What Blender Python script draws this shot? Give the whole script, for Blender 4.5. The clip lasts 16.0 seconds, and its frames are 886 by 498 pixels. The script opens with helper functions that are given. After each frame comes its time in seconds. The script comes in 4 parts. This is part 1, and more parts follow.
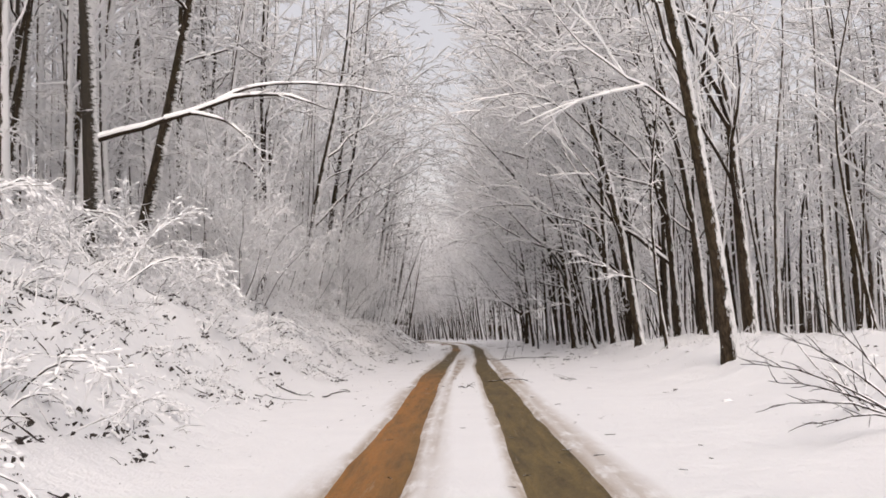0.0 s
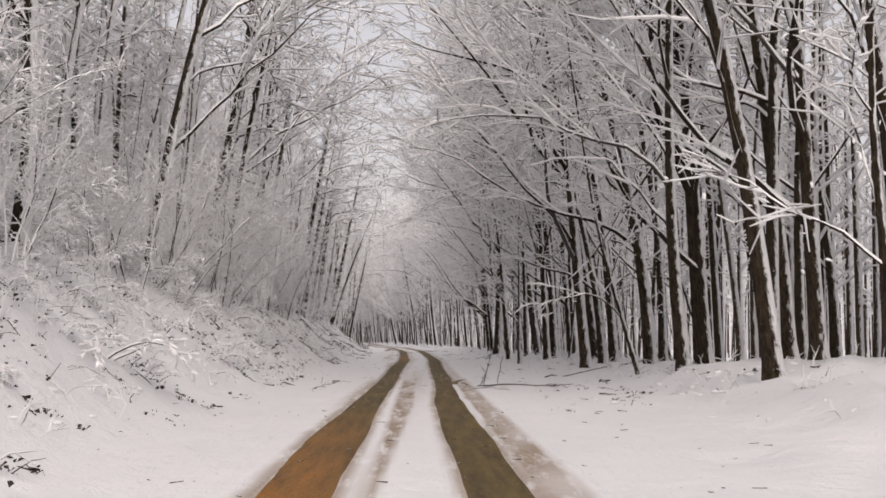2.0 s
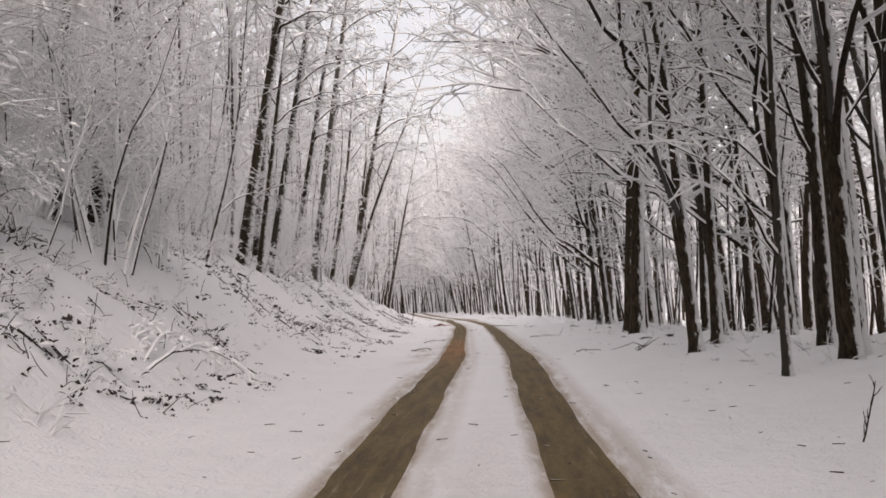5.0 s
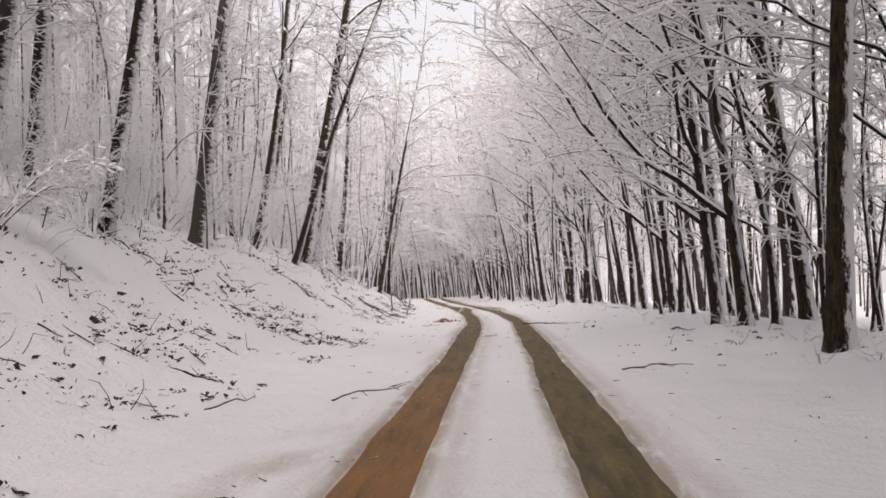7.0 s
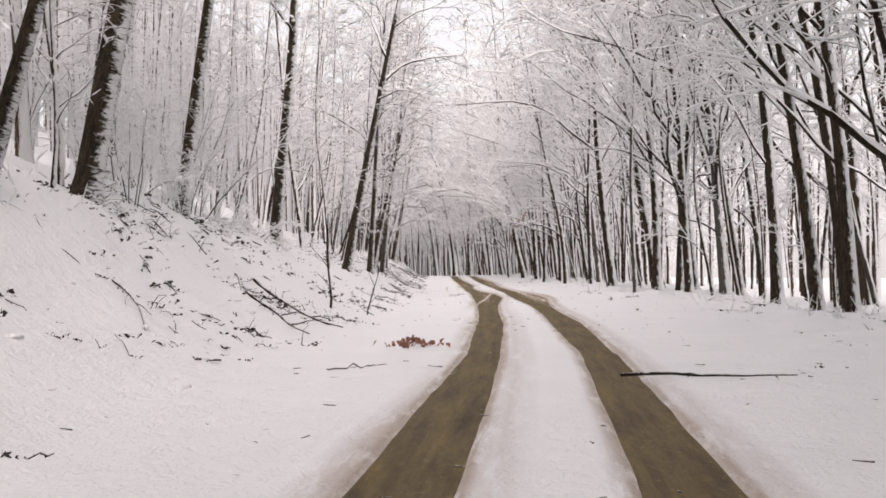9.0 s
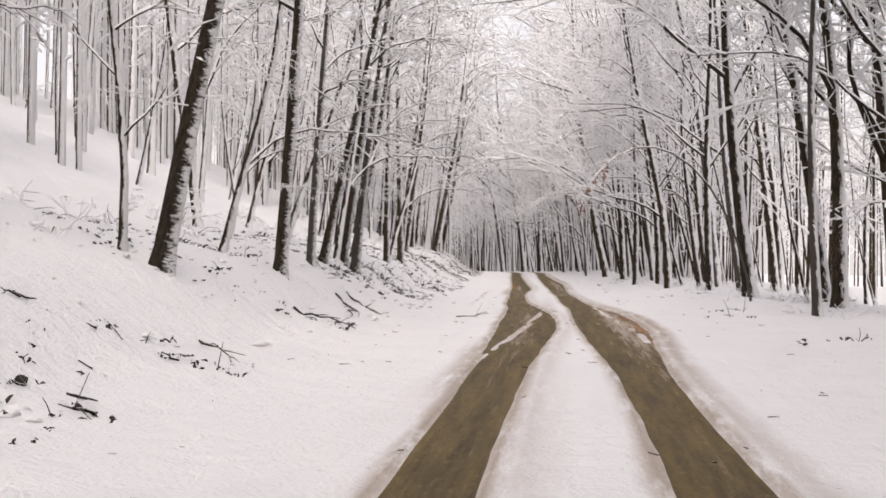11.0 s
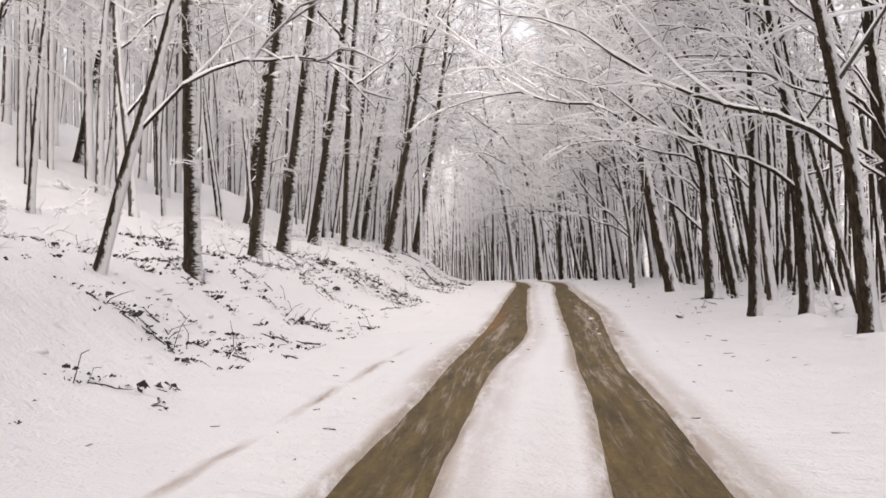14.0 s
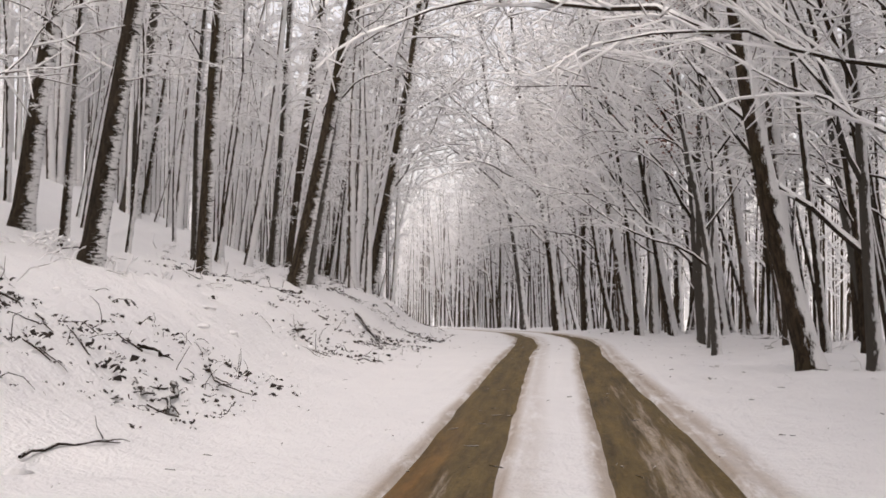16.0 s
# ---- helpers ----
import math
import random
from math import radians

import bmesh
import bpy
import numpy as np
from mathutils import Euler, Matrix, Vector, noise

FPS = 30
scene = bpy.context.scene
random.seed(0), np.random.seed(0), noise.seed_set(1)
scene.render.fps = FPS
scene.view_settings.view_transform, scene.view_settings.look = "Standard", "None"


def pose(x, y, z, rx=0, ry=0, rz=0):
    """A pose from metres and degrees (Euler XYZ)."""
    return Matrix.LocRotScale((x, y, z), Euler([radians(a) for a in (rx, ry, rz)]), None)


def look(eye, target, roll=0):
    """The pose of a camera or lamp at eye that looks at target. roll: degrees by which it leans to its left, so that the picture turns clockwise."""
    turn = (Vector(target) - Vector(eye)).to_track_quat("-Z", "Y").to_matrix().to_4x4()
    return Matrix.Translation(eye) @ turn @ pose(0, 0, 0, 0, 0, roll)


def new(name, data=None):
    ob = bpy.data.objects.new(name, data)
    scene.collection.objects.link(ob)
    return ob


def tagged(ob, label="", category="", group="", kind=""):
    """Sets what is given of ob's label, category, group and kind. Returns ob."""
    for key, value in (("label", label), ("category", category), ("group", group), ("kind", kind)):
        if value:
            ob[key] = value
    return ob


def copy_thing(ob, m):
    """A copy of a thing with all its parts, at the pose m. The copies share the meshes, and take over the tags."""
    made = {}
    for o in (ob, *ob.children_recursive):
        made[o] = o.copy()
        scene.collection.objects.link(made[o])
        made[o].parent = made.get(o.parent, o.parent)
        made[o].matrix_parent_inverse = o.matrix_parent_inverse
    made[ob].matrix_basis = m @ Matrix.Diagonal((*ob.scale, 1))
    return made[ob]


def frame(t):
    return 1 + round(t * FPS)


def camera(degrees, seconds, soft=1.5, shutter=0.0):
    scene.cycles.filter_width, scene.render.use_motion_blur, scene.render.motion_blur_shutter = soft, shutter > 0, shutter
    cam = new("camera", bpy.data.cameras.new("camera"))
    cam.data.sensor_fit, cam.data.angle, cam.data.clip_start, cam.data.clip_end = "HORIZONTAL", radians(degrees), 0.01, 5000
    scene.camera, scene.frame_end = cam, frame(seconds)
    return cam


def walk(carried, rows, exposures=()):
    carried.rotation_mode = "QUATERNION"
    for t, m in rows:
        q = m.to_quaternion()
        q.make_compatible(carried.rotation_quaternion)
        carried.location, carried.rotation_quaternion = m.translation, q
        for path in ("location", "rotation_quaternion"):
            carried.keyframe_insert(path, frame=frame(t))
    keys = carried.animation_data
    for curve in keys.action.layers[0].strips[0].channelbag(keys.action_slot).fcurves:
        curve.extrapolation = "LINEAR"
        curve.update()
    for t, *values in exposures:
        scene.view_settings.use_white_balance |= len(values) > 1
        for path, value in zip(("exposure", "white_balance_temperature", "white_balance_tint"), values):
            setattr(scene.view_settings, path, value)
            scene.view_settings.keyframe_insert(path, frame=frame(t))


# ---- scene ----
cam = camera(38.55, 16.0, soft=1.7)
walk(cam, [
    (0.0, pose(0.000, -0.000, 1.197, 93.83, 2.26, 0.74)),
    (0.5, pose(0.003, 5.707, 1.204, 94.02, 1.73, 0.09)),
    (1.0, pose(0.020, 11.347, 1.203, 94.01, 0.85, -0.56)),
    (1.5, pose(0.036, 17.028, 1.199, 93.96, 0.13, -0.83)),
    (2.0, pose(0.067, 22.789, 1.205, 93.96, -0.03, -1.47)),
    (2.5, pose(0.098, 28.602, 1.189, 93.97, 0.04, -2.58)),
    (3.0, pose(0.162, 34.717, 1.199, 93.67, 0.35, -2.93)),
    (3.5, pose(0.233, 40.980, 1.214, 93.08, 1.36, -1.93)),
    (4.0, pose(0.252, 47.327, 1.179, 92.74, 1.20, 0.13)),
    (6.5, pose(0.550, 79.666, 1.210, 92.21, 1.64, 2.31)),
    (7.0, pose(0.603, 86.278, 1.196, 91.81, 1.55, 2.98)),
    (7.5, pose(0.650, 92.944, 1.206, 91.34, 1.24, 3.81)),
    (8.0, pose(0.614, 99.657, 1.195, 91.10, 0.79, 4.48)),
    (8.5, pose(0.502, 106.382, 1.195, 90.74, 0.53, 5.05)),
    (9.0, pose(0.343, 113.123, 1.191, 90.73, 0.45, 5.05)),
    (11.5, pose(-0.354, 141.719, 1.206, 90.29, -0.27, 9.64)),
    (12.0, pose(-0.629, 146.440, 1.203, 90.13, -0.12, 9.99)),
    (12.5, pose(-0.794, 151.294, 1.190, 89.90, 0.39, 10.02)),
    (13.0, pose(-1.083, 156.353, 1.191, 90.36, 0.86, 9.98)),
    (13.5, pose(-1.551, 161.295, 1.211, 90.59, 0.92, 9.93)),
    (14.0, pose(-2.057, 166.242, 1.189, 90.61, 0.62, 10.09)),
    (14.5, pose(-2.503, 171.214, 1.199, 90.78, 0.32, 10.15)),
    (15.0, pose(-2.989, 176.201, 1.203, 91.61, -0.37, 10.09)),
    (15.5, pose(-3.407, 181.184, 1.203, 92.44, -0.67, 10.16)),
    (16.0, pose(-3.940, 186.118, 1.198, 92.51, -0.39, 10.90)),
], exposures=[(0.0, -0.03, 6640, 14.2), (2.5, -0.05, 6640, 14.6), (4.0, 0.24, 6640, 14.6), (6.5, 0.32, 6720, 14.6), (9.0, 0.48, 6660, 14.6), (11.5, 0.46, 6660, 14.6), (14.5, 0.52, 6660, 14.6), (16.0, 0.34, 6720, 14.6)])

# ---- light ----
world = bpy.data.worlds.new("overcast_sky")
scene.world = world
world.use_nodes = True
wt = world.node_tree
wt.nodes.clear()
sky = wt.nodes.new("ShaderNodeTexSky")
sky.sky_type, sky.sun_disc = "NISHITA", False
sky.sun_elevation, sky.sun_rotation = radians(40), radians(175)
sky.dust_density, sky.air_density = 6.0, 1.0
bg_sky = wt.nodes.new("ShaderNodeBackground")
bg_sky.inputs["Strength"].default_value = 0.05
cloud = wt.nodes.new("ShaderNodeBackground")
cloud.inputs["Color"].default_value = (1.0, 0.962, 0.945, 1)
cloud.inputs["Strength"].default_value = 0.59
both = wt.nodes.new("ShaderNodeAddShader")
w_out = wt.nodes.new("ShaderNodeOutputWorld")
wt.links.new(sky.outputs[0], bg_sky.inputs["Color"])
wt.links.new(bg_sky.outputs[0], both.inputs[0])
wt.links.new(cloud.outputs[0], both.inputs[1])
wt.links.new(both.outputs[0], w_out.inputs["Surface"])
sun = new("sun", bpy.data.lights.new("sun", "SUN"))
sun.data.energy, sun.data.angle, sun.data.color = 1.5, radians(40), (1.0, 0.96, 0.92)
sun.matrix_world = look((0, 0, 60), (-6, 72, 0))

# ---- the lie of the land: a forest road with a bank on one side ----
C_KNOTS = ((-60, 0.0), (18, -0.02), (45, 0.1), (66, 0.25), (89, 0.58), (110, 0.44), (130, 0.13), (140, -0.25), (151, -0.85),
           (158, -1.28), (168, -2.05), (181, -3.6), (196, -4.95), (212, -6.55),
           (218, -7.1), (224, -7.9), (230, -9.1), (240, -11.4), (255, -15.2), (266, -18.2), (300, -29.0), (340, -44.0), (460, -95.0), (1100, -400.0))


def centre(y):
    for (a, p), (b, q) in zip(C_KNOTS, C_KNOTS[1:]):
        if y <= b:
            return p + (q - p) * (y - a) / (b - a)
    return -400.0


def ramp(v, knots):
    if v <= knots[0][0]:
        return knots[0][1]
    for (a, p), (b, q) in zip(knots, knots[1:]):
        if v <= b:
            return p + (q - p) * (v - a) / (b - a)
    (a, p), (b, q) = knots[-2:]
    return q + (v - b) * (q - p) / (b - a)


BANK_A = ((2.9, 0), (3.4, 0.12), (4.0, 0.5), (5.0, 1.5), (6.6, 2.6), (9, 3.4), (13, 5.0), (20, 8.2))
BANK_B = ((3.2, 0), (4.0, 0.2), (5.4, 0.95), (6.6, 2.1), (7.6, 2.7), (10, 3.3), (13, 4.5), (20, 7.6))
BANK_C = ((3.2, 0), (4.2, 0.3), (4.8, 0.8), (5.5, 1.2), (7.5, 1.75), (10, 2.4), (13, 3.6), (22, 7.4))


def bank(u, y):
    a, b, c = ramp(u, BANK_A), ramp(u, BANK_B), ramp(u, BANK_C)
    s = min(max((y - 72) / 22, 0), 1)
    e = min(max((y - 136) / 18, 0), 1)
    z = a + (b - a) * s
    return z + (c - z) * e


RISE = ((190, 0.0), (206, 0.09), (222, 0.24), (232, 0.19), (255, -0.16), (300, -0.95), (400, -2.6), (600, -4.6), (1100, -7.0))


def road_level(y):
    """The road climbs a gentle crest beyond the last stretch, then falls away."""
    return float(np.interp(y, [a for a, _ in RISE], [z for _, z in RISE]))


def base_height(x, y):
    u = centre(y) - x
    if u > 0:
        return min(bank(u, y), 14) + road_level(y)
    return side_height(-u, y) + road_level(y)


def side_height(u, y):
    low = ramp(u, ((3, 0), (5, 0.06), (8, -0.04), (13, -0.5), (22, -1.0), (40, -1.3)))
    berm = ramp(u, ((3, 0), (4.8, 0.05), (5.4, 0.25), (6.2, 0.58), (8.5, 0.72), (14, 0.6)))
    share = ramp(y, ((50, 1.0), (62, 0.45), (90, 0.35), (104, 0.0), (105, 0.0)))
    return max(min(low + (berm - low) * share if y < 104 else low, 0.8), -1.2)


RNG = np.random.RandomState(7)
WAVES = [(RNG.uniform(0, 2 * math.pi), RNG.uniform(0, 2 * math.pi), RNG.uniform(0.7, 1.4)) for _ in range(10)]


def ripple(x, y, size):
    """Smooth uneven height, about -1 to 1, for numbers or arrays; size: metres from hump to hump."""
    k, s = 2 * math.pi / size, 0
    for a, p, q in WAVES:
        s = s + np.sin(k * q * (x * math.cos(a) + y * math.sin(a)) + p + 0.8 * np.sin(k * 0.37 * (y - x) + a))
    return s / 4.5


def bump(y, at, wide):
    return np.exp(-((y - at) / wide) ** 2)


def ruts(y):
    """Middle and half-width of the two main wheel ruts."""
    sway = 0.05 * ripple(y * 0, y, 37.0)
    cars = bump(y, 161, 7.5)
    drift = -0.17 * bump(y, 171, 5)
    mid_l = -0.80 + sway + 0.12 * cars + drift - 0.06 * bump(y, 34, 9) + 0.14 * bump(y, 187, 6)
    mid_r = 0.76 + sway + 0.06 * cars + drift
    wide_l = 0.27 + 0.03 * ripple(y * 0 + 3, y, 23.0) + 0.28 * cars + 0.07 * bump(y, 195, 9) + 0.08 * bump(y, 187, 6) + 0.05 * bump(y, 34, 9)
    wide_r = 0.28 + 0.03 * ripple(y * 0 + 9, y, 19.0) + 0.34 * cars + 0.15 * bump(y, 196, 9)
    return mid_l, wide_l, mid_r, wide_r


def span(y, a, b, soft=1.7):
    return np.clip((y - a) / soft, 0, 1) * np.clip((b - y) / soft, 0, 1)


def snow_lines(u, y):
    """Narrow ridges of clean snow squeezed up between two wheel tracks."""
    wob = 0.02 * ripple(u * 0, y, 4.0)
    a = np.clip(1.5 - np.abs(u + 0.40 + wob) / 0.055, 0, 1) * span(y, 33, 59, 5)
    b = np.clip(1.5 - np.abs(u - 1.005 + wob) / 0.05, 0, 1) * span(y, 38, 58, 4)
    c = np.clip(1.4 - np.abs(u - 1.0) / 0.06, 0, 1) * span(y, 183, 196, 3) * np.clip(0.4 + ripple(u * 2, y, 1.3), 0, 1)
    return np.clip(np.maximum.reduce([a, b, c]), 0, 1)


def track_mask(u, y):
    """How deep the wheels have cut the snow at u metres beside the road's middle: 0 none, 1 down to the mud."""
    mid_l, wide_l, mid_r, wide_r = ruts(y)
    rag = 0.020 * ripple(u * 0.4, y, 7.5) + 0.009 * ripple(u * 3, y, 1.6)
    left = np.clip((wide_l + rag - np.abs(u - mid_l)) / 0.06 + 0.5, 0, 1)
    right = np.clip((wide_r + rag - np.abs(u - mid_r)) / 0.06 + 0.5, 0, 1)
    # ridges of trodden snow left standing where several cars have passed side by side
    cars = np.clip(1.5 * bump(y, 161, 8.5), 0, 1)
    ridge = np.clip(1 - np.abs(u - 1.05 - 0.06 * (161 - y) * 0.4) / 0.15, 0, 1) * 1.1 + np.clip(1 - np.abs(u + 0.74 - 0.05 * (y - 160)) / 0.11, 0, 1) * 1.3
    ridge = np.clip(ridge * cars * np.clip(0.62 + 0.75 * ripple(u * 5.0, y * 0.8, 1.3), 0, 1), 0, 1)
    lug = bump(y, 61, 5) * np.clip(ripple(u * 0.5, y, 0.9) * 2.4 - 0.9, 0, 1) * (np.abs(u) < 0.75)
    # a wheel has slipped out of the rut and torn two short spurs into the verge
    bend = np.interp(y, (55.5, 57.5, 59.2, 60.6, 61.6), (0.98, 1.10, 1.34, 1.72, 2.30))
    spur = np.clip((np.interp(y, (56.0, 59.0, 61.7), (0.14, 0.09, 0.03)) + 1.5 * rag - np.abs(u - bend) * np.interp(y, (59.0, 61.0), (1.0, 0.55))) / 0.07 + 0.5, 0, 1) * span(y, 55.5, 61.6, 0.4)
    tail = np.clip((0.05 + 1.2 * rag - np.abs(u - 1.2 - 0.06 * (58 - y))) / 0.06 + 0.5, 0, 1) * span(y, 54.5, 58.0, 0.8)
    return np.clip(np.maximum.reduce([np.maximum(left, right) * (1 - 0.9 * ridge), 0.8 * lug, spur, tail]) * (1 - snow_lines(u, y)), 0, 1)


def slush_mask(u, y):
    """Dirty half-melted snow beside the ruts, 0 to 1."""
    mid_l, wide_l, mid_r, wide_r = ruts(y)
    early = np.clip((80 - y) / 14, 0, 1)
    late = bump(y, 205, 12) + bump(y, 161, 12)
    a = np.clip(1 - np.abs(u - (mid_l + wide_l + 0.20)) / 0.20, 0, 1) * 0.35
    b = np.clip(1 - np.abs(u - (mid_r + wide_r + 0.19)) / 0.22, 0, 1) * (0.35 + 0.3 * early + 0.6 * late)
    c = np.clip(1 - np.abs(u - (mid_r - wide_r - 0.05)) / 0.10, 0, 1) * 0.6
    d = np.clip(1 - np.abs(u - (mid_l - wide_l - 0.10)) / 0.24, 0, 1) * 0.75 * np.clip(ripple(u * 0, y, 15.0) + 0.5, 0, 1)
    e = 0.5 * np.clip(1 - np.abs(u) / 0.5, 0, 1) * np.clip(early * bump(y, 58, 12) + 0.7 * bump(y, 135, 18) * np.clip(-u * 5, 0, 1), 0, 1)
    dirty = 0.75 * bump(y, 161, 9) * np.maximum(np.clip(1.2 - np.abs(u - 1.05) / 0.35, 0, 1), np.clip(1.2 - np.abs(u + 0.74 - 0.05 * (y - 160)) / 0.25, 0, 1))
    rag = 0.5 + 0.5 * ripple(u * 2.0, y, 2.3)
    patchy = np.clip(0.85 + 0.4 * ripple(u * 3.0, y, 2.7), 0.55, 1)
    inner = -0.24 + 0.30 * np.clip((y - 32) / 14, 0, 1)
    k = np.clip(np.minimum(u + 0.36, inner - u) / 0.09 + 0.2, 0, 1) * span(y, 8, 62, 6) * patchy
    m = np.clip(np.minimum(u - 1.02, 1.46 - u) / 0.10 + 0.2, 0, 1) * span(y, 24, 62, 6) * patchy
    n = np.clip(1 - np.abs(u + 2.02 + 0.032 * (176 - y) + 0.02 * ripple(u * 0, y, 2.2)) / 0.07, 0, 1) * span(y, 168, 184, 4) * np.clip(ripple(u * 0, y, 1.7) + 0.75, 0, 1)
    o = 0.65 * np.clip(1.2 - np.abs(u + 1.55) / 0.42, 0, 1) * bump(y, 92, 5) * np.clip(0.5 + ripple(u * 2, y, 2.2), 0, 1)
    q = 0.9 * np.clip(1.2 - np.abs(u - 1.27) / 0.2, 0, 1) * bump(y, 188, 4) * patchy
    f = np.clip(1.15 - np.abs(np.abs(u - mid_l) - wide_l - 0.02) / (0.07 + 0.07 * rag), 0, 1)
    g = np.clip(1.15 - np.abs(np.abs(u - mid_r) - wide_r - 0.02) / (0.07 + 0.07 * rag), 0, 1)
    return np.clip(np.maximum.reduce([a, b, c, d, e, 0.85 * f, 0.85 * g, k, m, n, o, q, dirty]) * (1 - snow_lines(u, y)), 0, 1)


def ground_height(x, y):
    z = base_height(x, y)
    u = x - centre(y)
    a = abs(u)
    far = min(max((a - 2.4) / 3.0, 0), 1)
    z += far * (0.12 * float(ripple(x, y, 4.5)) + 0.06 * float(ripple(x, y, 1.4))) + 0.02 * float(ripple(x, y, 2.2))
    return z


# ---- materials ----
def material(name, build):
    m = bpy.data.materials.new(name)
    m.use_nodes = True
    t = m.node_tree
    b = t.nodes["Principled BSDF"]

    def node(kind, **values):
        n = t.nodes.new(kind)
        for k, v in values.items():
            n.inputs[k.replace("_", " ")].default_value = v
        return n

    def mix(fac, a, c):
        n = t.nodes.new("ShaderNodeMix")
        n.data_type = "RGBA"
        for sock, val in ((n.inputs[0], fac), (n.inputs[6], a), (n.inputs[7], c)):
            if isinstance(val, bpy.types.NodeSocket):
                t.links.new(val, sock)
            else:
                sock.default_value = val
        return n.outputs[2]

    def calc(op, a, c=0.0, clamp=False):
        n = t.nodes.new("ShaderNodeMath")
        n.operation, n.use_clamp = op, clamp
        for sock, val in ((n.inputs[0], a), (n.inputs[1], c)):
            if isinstance(val, bpy.types.NodeSocket):
                t.links.new(val, sock)
            else:
                sock.default_value = val
        return n.outputs[0]

    def grain(scale, detail=4.0, coords=None, rough=0.6):
        n = node("ShaderNodeTexNoise", Scale=scale, Detail=detail, Roughness=rough)
        t.links.new(coords or t.nodes["where"].outputs["Object"], n.inputs["Vector"])
        return n.outputs["Fac"]

    def bumped(height, strength, distance):
        n = node("ShaderNodeBump", Strength=strength, Distance=distance)
        t.links.new(height, n.inputs["Height"])
        t.links.new(n.outputs[0], b.inputs["Normal"])

    def stretched(x, y, z, road=False):
        """Coordinates drawn out along the axes, or, with road, across and along the road."""
        n = t.nodes.new("ShaderNodeMapping")
        n.inputs["Scale"].default_value = (x, y, z)
        t.links.new(t.nodes["lane_at"].outputs["Vector"] if road else t.nodes["where"].outputs["Object"], n.inputs["Vector"])
        return n.outputs[0]

    def facing(d):
        g = t.nodes.new("ShaderNodeNewGeometry")
        v = t.nodes.new("ShaderNodeVectorMath")
        v.operation = "DOT_PRODUCT"
        v.inputs[1].default_value = Vector(d).normalized()
        t.links.new(g.outputs["Normal"], v.inputs[0])
        return v.outputs["Value"]

    where = t.nodes.new("ShaderNodeTexCoord")
    where.name = "where"
    lane_at = t.nodes.new("ShaderNodeAttribute")
    lane_at.name, lane_at.attribute_name = "lane_at", "lane"
    b.inputs["Roughness"].default_value = 0.75
    build(t, b, node, mix, calc, grain, bumped, stretched, facing)
    return m


SNOW_A, SNOW_B = (0.88, 0.88, 0.89, 1), (0.94, 0.94, 0.945, 1)


def snow_look(t, b, node, mix, calc, grain, bumped, stretched, facing):
    col = mix(grain(1.3), SNOW_A, SNOW_B)
    t.links.new(col, b.inputs["Base Color"])
    b.inputs["Roughness"].default_value = 0.65
    bumped(grain(34.0, 5.0), 0.5, 0.012)


def ground_look(t, b, node, mix, calc, grain, bumped, stretched, facing):
    col = mix(grain(0.8), (0.78, 0.78, 0.795, 1), (0.87, 0.87, 0.875, 1))
    n = t.nodes.new("ShaderNodeAttribute")
    n.attribute_name = "dirt"
    streak = grain(1.0, 6.0, stretched(6.0, 0.8, 6.0, True), 0.7)
    fac = calc("MULTIPLY", n.outputs["Fac"], calc("MULTIPLY", calc("SUBTRACT", streak, 0.30), 5.0, True), True)
    slush = mix(grain(5.0), (0.20, 0.135, 0.080, 1), (0.46, 0.37, 0.28, 1))
    col = mix(fac, col, slush)
    speck = calc("MULTIPLY", calc("SUBTRACT", grain(7.0, 2.0), 0.74), 30.0, True)
    col = mix(calc("MULTIPLY", speck, 0.6), col, (0.09, 0.065, 0.045, 1))
    t.links.new(col, b.inputs["Base Color"])
    b.inputs["Roughness"].default_value = 0.62
    height = calc("ADD", grain(3.0, 6.0), calc("MULTIPLY", grain(26.0, 3.0), 0.35))
    bumped(height, 1.0, 0.08)


def mud_look(t, b, node, mix, calc, grain, bumped, stretched, facing):
    lane = calc("ADD", calc("MULTIPLY", calc("SUBTRACT", grain(1.0, 9.0, stretched(6.0, 0.45, 1.0, True), 0.74), 0.5), 3.2), 0.5, True)
    col = mix(lane, (0.050, 0.034, 0.010, 1), (0.20, 0.140, 0.048, 1))
    clay, wet = t.nodes.new("ShaderNodeAttribute"), t.nodes.new("ShaderNodeAttribute")
    clay.attribute_name, wet.attribute_name = "ochre", "slush"
    col = mix(calc("MULTIPLY", clay.outputs["Fac"], calc("ADD", calc("MULTIPLY", lane, 0.9), 0.30), True), col, (0.36, 0.150, 0.028, 1))
    share = calc("SUBTRACT", 0.61, calc("MULTIPLY", wet.outputs["Fac"], 0.27))
    slush = calc("MULTIPLY", calc("SUBTRACT", grain(1.0, 8.0, stretched(11.0, 0.42, 1.0, True), 0.74), share), 6.0, True)
    col = mix(calc("MULTIPLY", slush, 0.85), col, (0.50, 0.42, 0.35, 1))
    gravel = grain(30.0, 4.0, None, 0.7)
    col = mix(calc("MULTIPLY", calc("SUBTRACT", gravel, 0.53), 6.0, True), col, (0.045, 0.031, 0.014, 1))
    clod = grain(9.0, 5.0, stretched(1.6, 0.7, 1.0, True), 0.7)
    col = mix(calc("MULTIPLY", calc("SUBTRACT", clod, 0.56), 5.0, True), col, (0.27, 0.19, 0.085, 1))
    t.links.new(col, b.inputs["Base Color"])
    b.inputs["Roughness"].default_value = 0.6
    b.inputs["Specular IOR Level"].default_value = 0.18
    bumped(calc("ADD", gravel, calc("MULTIPLY", lane, 2.0)), 0.6, 0.02)


